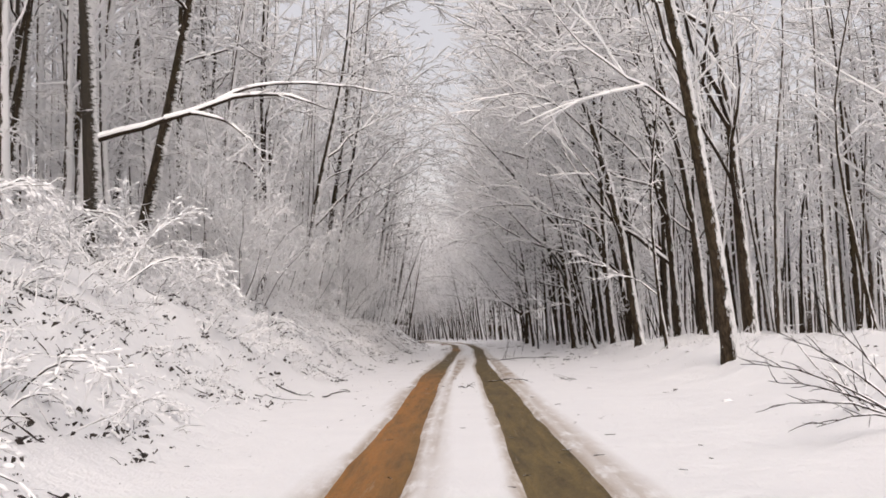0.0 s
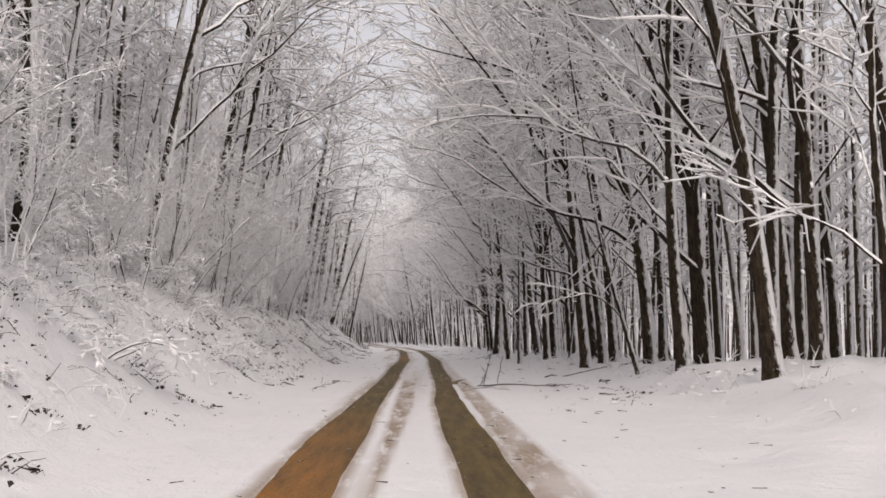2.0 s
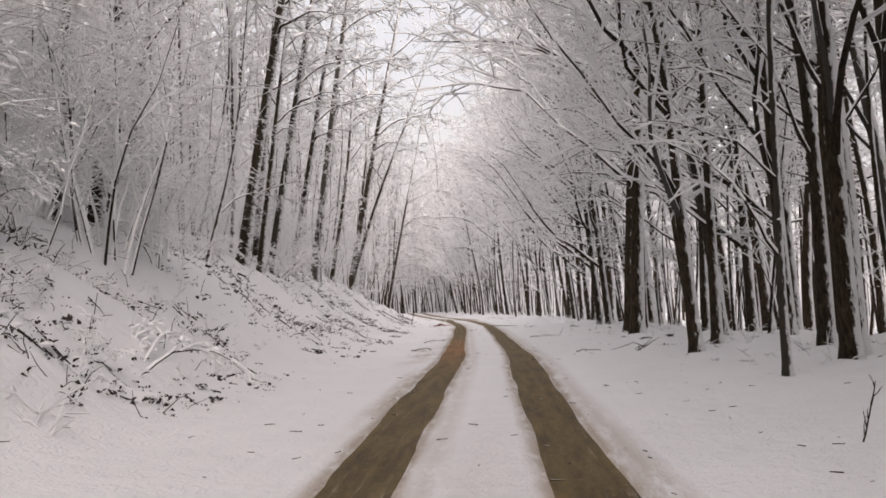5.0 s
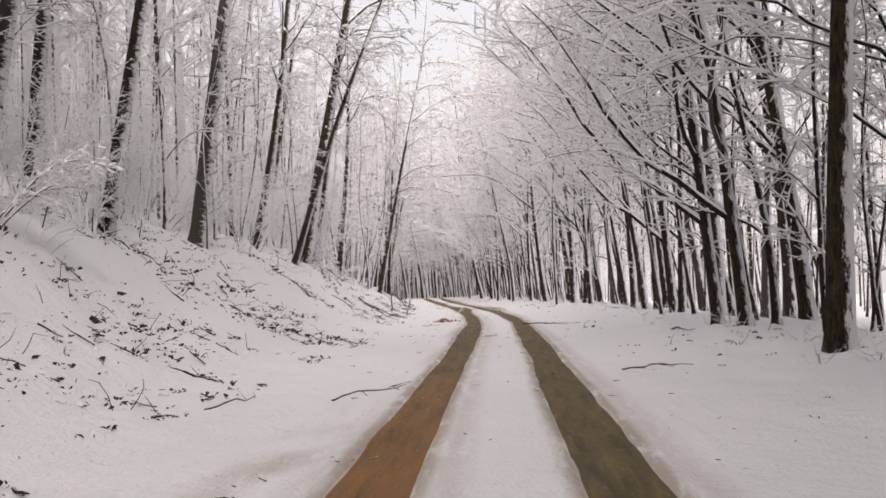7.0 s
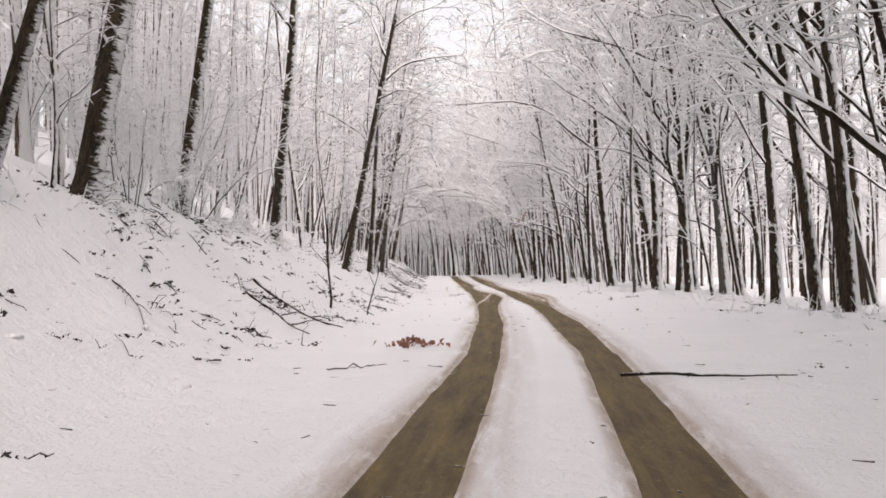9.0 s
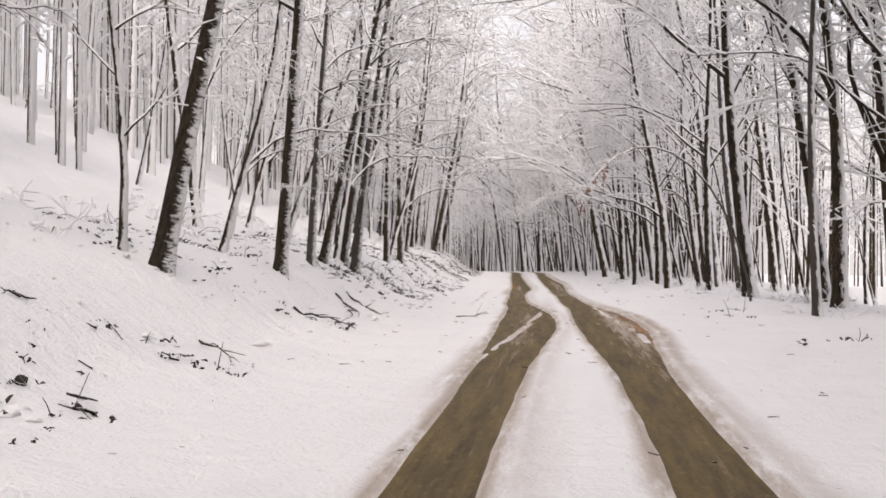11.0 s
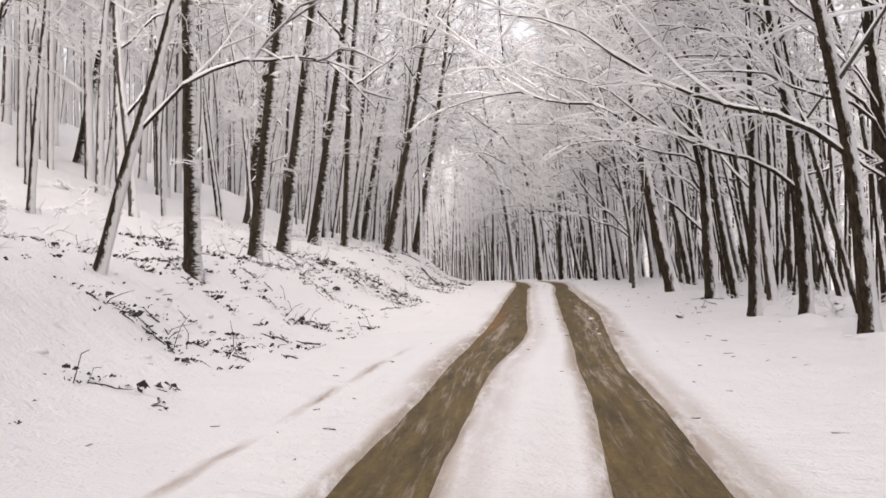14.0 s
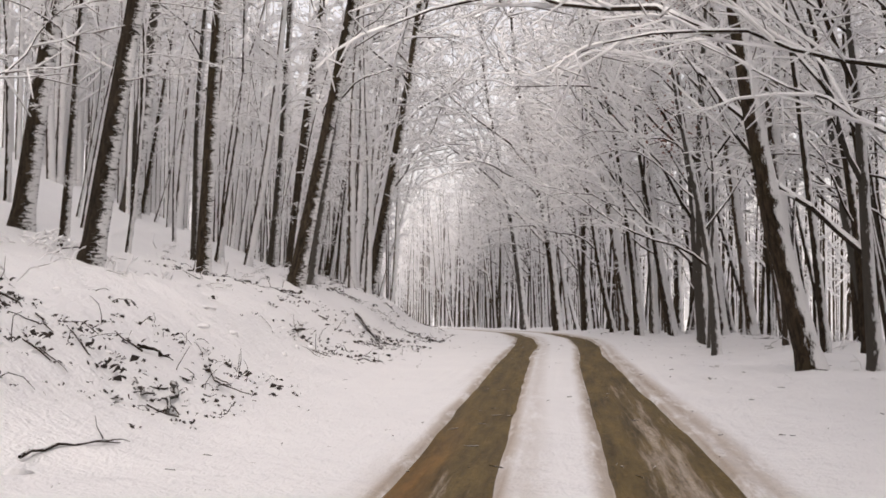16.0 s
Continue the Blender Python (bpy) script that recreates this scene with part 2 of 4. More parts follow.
def bark_with(snow_from, snow_amount, dark, light, moss, streaks=(1.7, 1.7, 0.6)):
    def build(t, b, node, mix, calc, grain, bumped, stretched, facing):
        plates = calc("ADD", calc("MULTIPLY", calc("SUBTRACT", grain(7.0, 8.0, stretched(3.0, 3.0, 0.8), 0.75), 0.5), 3.6), 0.45, True)
        col = mix(plates, dark, light)
        col = mix(calc("MULTIPLY", calc("SUBTRACT", grain(0.9), 0.5), moss, True), col, (0.060, 0.050, 0.020, 1))
        info = t.nodes.new("ShaderNodeObjectInfo")
        tone = calc("MULTIPLY", info.outputs["Random"], 0.5)
        col = mix(tone, col, (0.022, 0.018, 0.015, 1))
        pale = calc("MULTIPLY", calc("SUBTRACT", info.outputs["Random"], 0.82), 4.0, True)
        col = mix(pale, col, (0.12, 0.112, 0.10, 1))
        lichen = calc("MULTIPLY", calc("SUBTRACT", grain(14.0, 5.0), 0.62), 5.0, True)
        col = mix(calc("MULTIPLY", lichen, 0.5), col, (0.15, 0.15, 0.135, 1))
        stuck = calc("ADD", facing(snow_from), calc("MULTIPLY", grain(7.0, 8.0, stretched(*streaks), 0.8), 3.0))
        stuck = calc("MULTIPLY", calc("SUBTRACT", stuck, 1.9 - snow_amount), 5.0, True)
        col = mix(stuck, col, (0.88, 0.88, 0.89, 1))
        t.links.new(col, b.inputs["Base Color"])
        b.inputs["Roughness"].default_value = 0.9
        b.inputs["Specular IOR Level"].default_value = 0.12
        bumped(calc("ADD", plates, stuck), 0.9, 0.03)
    return build


def lit_through(t, b, share):
    """Loose snow and rime: some of the light that falls on one side comes out at the other."""
    glow, both_sides = t.nodes.new("ShaderNodeBsdfTranslucent"), t.nodes.new("ShaderNodeMixShader")
    glow.inputs["Color"].default_value = (0.93, 0.93, 0.94, 1)
    if isinstance(share, bpy.types.NodeSocket):
        t.links.new(share, both_sides.inputs[0])
    else:
        both_sides.inputs[0].default_value = share
    t.links.new(b.outputs[0], both_sides.inputs[1])
    t.links.new(glow.outputs[0], both_sides.inputs[2])
    t.links.new(both_sides.outputs[0], t.nodes["Material Output"].inputs["Surface"])


def twig_look(t, b, node, mix, calc, grain, bumped, stretched, facing):
    top = calc("ADD", facing((0.25, -0.2, 1.0)), calc("MULTIPLY", grain(2.5, 4.0), 1.3))
    fac = calc("MULTIPLY", calc("SUBTRACT", top, -0.32), 2.4, True)
    col = mix(fac, (0.062, 0.038, 0.024, 1), (0.90, 0.90, 0.91, 1))
    t.links.new(col, b.inputs["Base Color"])
    b.inputs["Roughness"].default_value = 0.8
    lit_through(t, b, calc("MULTIPLY", fac, 0.25))


def frost_look(t, b, node, mix, calc, grain, bumped, stretched, facing):
    top = calc("ADD", facing((0.2, -0.3, 1.0)), calc("MULTIPLY", grain(3.0, 4.0), 1.3))
    fac = calc("MULTIPLY", calc("SUBTRACT", top, -0.45), 2.2, True)
    t.links.new(mix(fac, (0.12, 0.085, 0.065, 1), (0.91, 0.91, 0.92, 1)), b.inputs["Base Color"])
    b.inputs["Roughness"].default_value = 0.8
    lit_through(t, b, calc("MULTIPLY", fac, 0.35))


def leaf_look(t, b, node, mix, calc, grain, bumped, stretched, facing):
    t.links.new(mix(grain(9.0), (0.009, 0.007, 0.006, 1), (0.036, 0.024, 0.016, 1)), b.inputs["Base Color"])


def beech_leaf_look(t, b, node, mix, calc, grain, bumped, stretched, facing):
    t.links.new(mix(grain(3.0), (0.16, 0.060, 0.040, 1), (0.27, 0.125, 0.085, 1)), b.inputs["Base Color"])


SNOW = material("snow", snow_look)
GROUND = material("snowy_ground", ground_look)
MUD = material("wet_mud", mud_look)
BARK = material("bark_windward_snow", bark_with((1.0, -0.3, 0.1), 0.02, (0.012, 0.009, 0.006, 1), (0.094, 0.068, 0.044, 1), 2.4))
BARK_FROSTED = material("bark_white_with_frost", bark_with((0.75, -0.55, 0.2), 0.12, (0.036, 0.025, 0.017, 1), (0.17, 0.128, 0.092, 1), 1.0))
BARK_BARE = material("bark_with_little_snow", bark_with((0.95, -0.15, 0.15), -0.24, (0.015, 0.012, 0.009, 1), (0.092, 0.070, 0.047, 1), 2.4, (0.9, 0.9, 3.2)))
LIMB = material("bark_snow_on_top", bark_with((0.25, -0.1, 1.0), -0.3, (0.016, 0.011, 0.008, 1), (0.070, 0.048, 0.032, 1), 0.8))
TWIG = material("frosted_twig", twig_look)
# on far trees this white also carries the pale haze of distance
FROST = material("thick_frost", frost_look)
LITTER = material("dead_leaf", leaf_look)
BEECH = material("dry_beech_leaf", beech_leaf_look)


# ---- mesh building ----
class Shape:
    def __init__(self):
        self.v, self.f, self.n = [], [], 0

    def tube(self, pts, radii, sides=6, cap=True):
        pts = np.asarray(pts, float)
        d = np.gradient(pts, axis=0)
        d /= np.linalg.norm(d, axis=1)[:, None] + 1e-9
        ref = np.array((0.0, 0, 1)) if abs(d[0][2]) < 0.8 else np.array((1.0, 0, 0))
        a = np.cross(d, ref)
        a /= np.linalg.norm(a, axis=1)[:, None] + 1e-9
        b = np.cross(d, a)
        ang = np.arange(sides) * 2 * math.pi / sides
        r = np.asarray(radii, float)[:, None, None]
        ring = pts[:, None, :] + r * (np.cos(ang)[None, :, None] * a[:, None, :] + np.sin(ang)[None, :, None] * b[:, None, :])
        k = self.n
        self.v.append(ring.reshape(-1, 3))
        for i in range(len(pts) - 1):
            for j in range(sides):
                q = (j + 1) % sides
                self.f.append((k + i * sides + j, k + i * sides + q, k + (i + 1) * sides + q, k + (i + 1) * sides + j))
        if cap:
            e = k + (len(pts) - 1) * sides
            self.f.append(tuple(e + j for j in range(sides)))
        self.n += len(pts) * sides

    def faces(self, verts, faces):
        k = self.n
        self.v.append(np.asarray(verts, float))
        self.f += [tuple(k + i for i in f) for f in faces]
        self.n += len(verts)

    def clump(self, p, r, rng, way=(1, 0, 0)):
        """A small uneven pillow of snow, drawn out along way."""
        d = unit(np.asarray(way, float) * (1, 1, 0.6) + 1e-6)
        side = unit(np.cross((0, 0, 1), d))
        up = np.cross(d, side)
        a = np.arange(6) * math.pi / 3 + rng.uniform(0, 1)
        k = rng.uniform(0.7, 1.2, (2, 6)) * r
        rows = []
        for ring, z, w in ((k[0], 0.22, 0.75), (k[1], -0.2, 1.0)):
            rows.append((np.cos(a) * ring * w * 1.7)[:, None] * d + (np.sin(a) * ring * w * 0.62)[:, None] * side + (z * r + rng.uniform(-0.15, 0.15, 6) * r)[:, None] * up)
        v = np.concatenate([[up * r * 0.5], *rows, [-up * r * 0.4]]) + np.asarray(p)
        f = []
        for i in range(6):
            j = (i + 1) % 6
            f += [(0, 1 + i, 1 + j), (1 + i, 7 + i, 7 + j, 1 + j), (13, 7 + j, 7 + i)]
        self.faces(v, f)

    def mesh(self, name, mat, smooth=True):
        me = bpy.data.meshes.new(name)
        me.from_pydata(np.concatenate(self.v).tolist(), [], self.f)
        me.materials.append(mat)
        if smooth:
            me.polygons.foreach_set("use_smooth", [True] * len(me.polygons))
        return me


def part(name, shape, mat, parent, label=""):
    ob = new(name, shape.mesh(name, mat))
    ob.parent = parent
    return tagged(ob, label)


def unit(v):
    v = np.asarray(v, float)
    return v / (np.linalg.norm(v) + 1e-9)


def bough(rng, start, way, length, bends, sag, lift=0.0, wob=0.12):
    """A polyline that leaves start along way, wobbles, lifts or sags towards its tip."""
    pts, p, d = [np.array(start, float)], np.array(start, float), unit(way)
    for i in range(bends):
        d = unit(d + rng.normal(0, wob, 3) + np.array((0, 0, lift - sag * (i + 1) / bends)))
        p = p + d * length / bends
        pts.append(p.copy())
    return np.array(pts)


def along(pts, s):
    x = s * (len(pts) - 1)
    i = min(int(x), len(pts) - 2)
    return pts[i] + (pts[i + 1] - pts[i]) * (x - i), unit(pts[i + 1] - pts[i])


def snow_on(shape, pts, radii, rng, sides=4):
    """Snow lying along the top of a bough, with gaps."""
    i = 0
    while i < len(pts) - 1:
        n = min(len(pts) - 1, i + rng.randint(2, 5))
        r = np.asarray(radii[i:n + 1]) * 0.85 + 0.007
        up = pts[i:n + 1].copy()
        up[:, 2] += np.asarray(radii[i:n + 1]) * 0.75 + 0.004
        r[-1] *= 0.5
        shape.tube(up, r, sides)
        i = n + (1 if rng.rand() < 0.25 else 0)


def spray(rng, crown, snow, pts, r0, count, length, twigs, sag, droop_twigs=0.1, thick=0.014, puffs=0.0, puff=0.06):
    """Side branches along a bough, each with its twigs."""
    for k in range(count):
        s = 0.22 + 0.78 * (k + rng.rand()) / count
        p, d = along(pts, s)
        side = unit(np.cross(d, (0, 0, 1)) * (1 if k % 2 else -1) + rng.normal(0, 0.35, 3))
        way = unit(d * 0.75 + side * 0.75 + np.array((0, 0, 0.15)))
        ln = length * (1.15 - 0.7 * s) * rng.uniform(0.6, 1.25)
        q = bough(rng, p, way, ln, 3, sag, 0.05)
        r = r0 * (1 - 0.6 * s) * 0.42
        r = max(r, thick * 1.15)
        rad = [r, r * 0.8, r * 0.6, r * 0.35]
        crown.tube(q, rad, 3, False)
        if snow is not None:
            snow_on(snow, q, rad, rng, 3)
        for j in range(twigs):
            tp, td = along(q, 0.15 + 0.85 * (j + rng.rand()) / twigs)
            ts = unit(np.cross(td, (0, 0, 1)) * (1 if j % 2 else -1) + rng.normal(0, 0.5, 3))
            tl = ln * rng.uniform(0.3, 0.65)
            tq = bough(rng, tp, td * 0.7 + ts * 0.8, tl, 1, droop_twigs, 0.0, 0.2)
            crown.tube(tq, (thick, thick * 0.45), 3, False)
            if puffs and snow is not None and rng.rand() < puffs:
                snow.clump(tq[0] + (tq[1] - tq[0]) * rng.uniform(0.2, 1) + np.array((0, 0, puff * 0.2)), puff * rng.uniform(0.5, 1.3), rng, tq[1] - tq[0])


def trunk_line(rng, height, sway, n=11):
    s = np.linspace(0, 1, n)
    a, b = rng.uniform(0, 6.28, 2)
    x = sway * (np.sin(s * 4.2 + a) - math.sin(a)) + 0.35 * sway * np.sin(s * 11 + b) * s
    y = sway * (np.sin(s * 3.6 + b) - math.sin(b)) + 0.35 * sway * np.sin(s * 10 + a) * s
    return np.stack([x, y, s * height], 1)


def make_tree(name, label, seed, height, radius, limbs, low, reach, rise, twigs=6, subs=7, towards=(-1, 0, 0), sway=0.35,
              sprays=0, fork=0, detail=True, bark=None, frosted_top=0, thick=0.014, laden=True, limb_parts=True, frost=None, bow=0.30, stout=1.0, wander=0.19):
    """One deciduous tree in snow, at the origin. Its limbs favour the side `towards`."""
    rng = np.random.RandomState(seed)
    root = new(name)
    root["label"], root["category"] = label, "tree"
    line = trunk_line(rng, height, sway)
    s = np.linspace(0, 1, len(line))
    rad = radius * (1 - 0.86 * s ** 0.85)
    line2 = np.concatenate([[line[0] - (0, 0, 0.5)], [line[0]], [line[0] + (line[1] - line[0]) * 0.18], line[1:]])
    rad2 = np.concatenate([[radius * 1.55], [radius * 1.35], [radius * 1.05], rad[1:]])
    body = Shape()
    cut = len(line2) if not frosted_top else 3 + int(frosted_top * len(line))
    body.tube(line2[:cut], rad2[:cut], 9 if detail else 6)
    part("trunk", body, bark or BARK, root)
    if frosted_top:
        top = Shape()
        top.tube(line2[cut - 1:], rad2[cut - 1:], 7)
        part("upper_trunk", top, BARK_FROSTED, root, "upper trunk white with frost")
    crown, snow, thin = Shape(), Shape(), Shape()
    for k in range(limbs):
        f = low + (0.97 - low) * (k + rng.uniform(0, 0.8)) / limbs
        p, d = along(line, f)
        a = rng.uniform(0, 2 * math.pi)
        out = unit(np.array((math.cos(a), math.sin(a), 0)) + 1.05 * np.array(towards) * (rng.rand() < 0.75))
        ln = min(reach * height * (1.15 - 0.75 * f) * rng.uniform(0.65, 1.2), (0.29 if not fork else 0.38 if fork < 6 else 0.46) * height)
        way = out * 1.0 + np.array((0, 0, rise * rng.uniform(0.75, 1.35)))
        r = radius * (1 - 0.8 * f) * rng.uniform(0.28, 0.46) * stout
        q = bough(rng, p, way, ln, 9, bow * 0.7, 0.035, wander)
        lr = r * (1 - 0.85 * np.linspace(0, 1, 10) ** 0.8)
        if detail and not limb_parts:
            thin.tube(q, lr, 5)
            snow_on(snow, q, lr, rng)
        elif detail:
            limb = Shape()
            limb.tube(q, lr, 5)
            part("limb", limb, LIMB, root)
            snow_on(snow, q, lr, rng)
        else:
            crown.tube(q, lr + 0.006, 3, False)
        if fork and k < fork:
            p2, d2 = along(q, 0.35)
            q2 = bough(rng, p2, d2 + np.array((0, 0, 0.6)) + rng.normal(0, 0.25, 3), ln * 0.8, 5, 0.08, 0.04, 0.1)
            fr = lr[3] * 0.8 * (1 - 0.85 * np.linspace(0, 1, 6))
            crown.tube(q2, fr, 4)
            snow_on(snow, q2, fr, rng)
            spray(rng, crown, snow if laden else None, q2, fr[0], subs, ln * 0.34, twigs, 0.14, 0.1, thick)
        spray(rng, crown, snow if laden else None, q, r, subs, ln * 0.38, twigs, 0.14, 0.1, thick)
        if not laden:
            for _ in range(subs * 3):
                w, d = along(q, rng.uniform(0.15, 1))
                snow.clump(w + rng.normal(0, 0.10, 3) * ln, radius * rng.uniform(0.25, 0.6), rng, d + rng.normal(0, 0.5, 3))
    for k in range(sprays):
        p, d = along(line, rng.uniform(0.10, 0.6))
        a = rng.uniform(0, 2 * math.pi)
        q = bough(rng, p, (math.cos(a), math.sin(a), rng.uniform(-0.1, 0.5)), rng.uniform(0.8, 2.4), 4, 0.18, 0.02, 0.15)
        crown.tube(q, (0.013, 0.011, 0.009, 0.007, 0.004), 3, False)
        spray(rng, crown, None, q, 0.012, 7, 0.55, 5, 0.2, 0.2, thick * 0.36)
    if thin.n:
        part("upper_growth", thin, LIMB, root)["kind"] = "stuff"
    part("crown", crown, frost or TWIG, root, "fine twigs white with frost")["kind"] = "stuff"
    if snow.n:
        part("snow", snow, SNOW, root, "snow lying along the branches")["kind"] = "stuff"
    return root


def make_shrub(name, label, seed, stems, height, spread, twigs, bare=False, sag=0.42, puffs=0.9, puff=0.042, sprays=10):
    rng = np.random.RandomState(seed)
    root = new(name)
    root["label"], root["category"] = label, "shrub"
    crown, snow = Shape(), Shape()
    for k in range(stems):
        a = rng.uniform(0, 2 * math.pi)
        h = height * rng.uniform(0.55, 1.15)
        stem = Shape()
        q = bough(rng, (0.25 * spread * math.cos(a) * rng.rand(), 0.25 * spread * math.sin(a) * rng.rand(), -0.2),
                  (spread / height * 0.8 * math.cos(a), spread / height * 0.8 * math.sin(a), 1.0), h, 6, 0.2 if bare else sag, 0.05, 0.12)
        rr = (0.010 + 0.003 * height) * (1 - 0.8 * np.linspace(0, 1, 7)) * (1.3 if bare else 1.0)
        stem.tube(q, rr, 4)
        part("stem", stem, LIMB, root)
        snow_on(snow, q, rr * (0.6 if bare else 1.2), rng, 4)
        if bare:
            spray(rng, crown, None, q, 0.022, 5, h * 0.40, twigs, 0.3, 0.25, 0.006)
        else:
            spray(rng, crown, snow, q, 0.02, sprays, h * 0.36, twigs, 0.3, 0.25, 0.011, puffs, puff)
    part("twig_mass", crown, TWIG if bare else FROST, root, "frosted twigs")["kind"] = "stuff"
    part("snow", snow, SNOW, root, "caps of fresh snow")["kind"] = "stuff"
    return root


# ---- ground ----
def build_ground():
    near = np.arange(-2.31, 2.32, 0.055)
    mid = np.arange(2.55, 12.0, 0.34)
    far = np.array((13, 15, 18, 22, 27, 34, 44, 60, 90, 140, 220, 340.0))
    us = np.concatenate([-far[::-1], -mid[::-1], near, mid, far])
    ys = np.concatenate([np.array((-300, -120, -60, -35)), np.arange(-24, 235, 0.4), np.arange(236, 330, 2.5), np.array((340, 370, 420, 520, 700, 1000.0))])
    cen = np.array([centre(y) for y in ys])
    U, Y = np.meshgrid(us, ys)
    X = U + cen[:, None]
    Z = np.array([[base_height(x, y) for x in row] for row, y in zip(X, ys)])
    A = np.abs(U)
    away = np.clip((A - 2.4) / 3.0, 0, 1)
    Z += away * (0.12 * ripple(X, Y, 4.5) + 0.06 * ripple(X, Y, 1.4) + np.where(U < 0, 0.05, 0.02) * ripple(X, Y, 0.85)) + np.clip((A - 1.3) / 0.6, 0, 1) * 0.02 * ripple(X, Y, 2.2)
    Z += np.clip((A - 1.2) / 1.5, 0, 1) * (0.034 * ripple(X, Y, 0.9) + 0.03 * ripple(X + 7, Y, 2.6))
    level = np.array([road_level(y) for y in ys])[:, None]
    Z = np.where(A < 2.4, np.maximum(Z, level - 0.016), Z)
    cut = np.where(A < 2.32, track_mask(U, Y), 0)
    Z -= 0.06 * cut
    Z += 0.006 * np.where(A < 2.0, ripple(U * 2.5, Y * 0.12, 0.5), 0) * (1 - cut)
    Z -= 0.014 * np.where(A < 2.0, slush_mask(U, Y), 0) * (1 - cut) * np.clip((110 - Y) / 40, 0.25, 1)
    n, m = len(ys), len(us)
    verts = np.stack([X, Y, Z], 2).reshape(-1, 3)
    i = np.arange(n * m).reshape(n, m)
    quads = np.stack([i[:-1, :-1], i[:-1, 1:], i[1:, 1:], i[1:, :-1]], 2).reshape(-1, 4)
    me = bpy.data.meshes.new("ground")
    me.from_pydata(verts.tolist(), [], quads.tolist())
    me.materials.append(GROUND)
    me.polygons.foreach_set("use_smooth", [True] * len(me.polygons))
    me.attributes.new("lane", "FLOAT_VECTOR", "POINT").data.foreach_set("vector", np.stack([U, Y, 0 * U], 2).reshape(-1).astype(np.float32))
    dirt = me.attributes.new("dirt", "FLOAT", "POINT")
    dirt.data.foreach_set("value", np.where(A < 2.4, slush_mask(U, Y), 0).reshape(-1).astype(np.float32))
    return tagged(new("ground", me), "snow-covered forest floor and road verge", "ground", kind="structure")


def build_road():
    ys = np.concatenate([np.arange(-24, 235, 0.8), np.arange(236, 330, 3.0)])
    us = np.arange(-2.28, 2.29, 0.095)
    U, Y = np.meshgrid(us, ys)
    X = U + np.array([centre(y) for y in ys])[:, None]
    Z = -0.034 + 0.004 * ripple(U * 2, Y * 0.4, 0.9) + np.array([road_level(y) for y in ys])[:, None]
    n, m = len(ys), len(us)
    i = np.arange(n * m).reshape(n, m)
    quads = np.stack([i[:-1, :-1], i[:-1, 1:], i[1:, 1:], i[1:, :-1]], 2).reshape(-1, 4)
    me = bpy.data.meshes.new("road")
    me.from_pydata(np.stack([X, Y, Z], 2).reshape(-1, 3).tolist(), [], quads.tolist())
    me.materials.append(MUD)
    me.polygons.foreach_set("use_smooth", [True] * len(me.polygons))
    lanes = bump(Y, 161, 10) * np.clip(1.3 - np.abs(U - 1.0) / 0.32, 0, 1) + 0.7 * bump(Y, 161, 10) * np.clip(1.2 - np.abs(U + 0.75) / 0.2, 0, 1)
    lanes = lanes + 0.8 * bump(Y, 195, 9) * np.clip(1.2 - np.abs(U - 0.9) / 0.25, 0, 1) + 0.35 * bump(Y, 60, 10) + 0.4 * bump(Y, 181, 8) + 0.9 * bump(Y, 190, 5) * np.clip(1.2 - np.abs(U + 0.72) / 0.12, 0, 1)
    warm = np.clip((46 - Y) / 14, 0, 1) * (U < 0) * np.clip(1.3 - np.abs(U + 1.0) / 0.6, 0, 1) + 0.6 * bump(Y, 192, 5) * np.clip(1.2 - np.abs(U + 0.95) / 0.16, 0, 1) + bump(Y, 96, 9) * (U < 0) * 0.7 + bump(Y, 158, 8) * np.clip(1.2 - np.abs(U - 1.35) / 0.2, 0, 1)
    me.attributes.new("lane", "FLOAT_VECTOR", "POINT").data.foreach_set("vector", np.stack([U, Y, 0 * U], 2).reshape(-1).astype(np.float32))
    for key, value in (("slush", lanes), ("ochre", warm)):
        me.attributes.new(key, "FLOAT", "POINT").data.foreach_set("value", np.clip(value, 0, 1).reshape(-1).astype(np.float32))
    return tagged(new("road", me), "muddy wheel tracks worn through the snow", "road", kind="structure")


build_ground()
build_road()

# ---- tree kinds ----
ROADSIDE = [make_tree("roadside_tree", "dark beech arching over the road, snow along its limbs", 11 + k, 15 + k % 3, 0.15, 12, 0.15 + 0.03 * (k % 3), 0.42, 1.12,
                      fork=5, subs=7, twigs=6, sway=0.36, thick=0.023) for k in range(6)]
INNER = [make_tree("wood_tree", "dark beech deeper in the wood, snow along its limbs", 211 + k, 15 + k % 3, 0.15, 12, 0.17, 0.42, 1.12,
                   fork=5, subs=6, twigs=5, sway=0.36, thick=0.025, limb_parts=False) for k in range(3)]
POLE = [make_tree("pole_tree", "tall straight beech trunk with snow on its windward side", 31 + k, 17 + k % 2, 0.15, 13, 0.30, 0.25, 0.8,
                  subs=5, twigs=4, sway=0.2, sprays=18, towards=(0, 0, 0), laden=False, limb_parts=False, thick=0.025, bark=BARK_BARE, frosted_top=0.46) for k in range(5)]
FAN = [make_tree("fanning_tree", "many-stemmed beech fanning out over the road", 141 + k, 13, 0.14, 12, 0.16, 0.72, 1.35,
                 fork=7, subs=6, twigs=5, sway=0.22, towards=(-1.1, 0, 0), bow=0.06, thick=0.019, stout=1.45, wander=0.11) for k in range(2)]
THIN = [make_tree("young_tree", "slender young tree with frosted twigs", 51 + k, 10, 0.06, 11, 0.12, 0.22, 1.3,
                  subs=5, twigs=5, sway=0.4, towards=(-0.5, 0, 0), laden=False, limb_parts=False, thick=0.020) for k in range(4)]
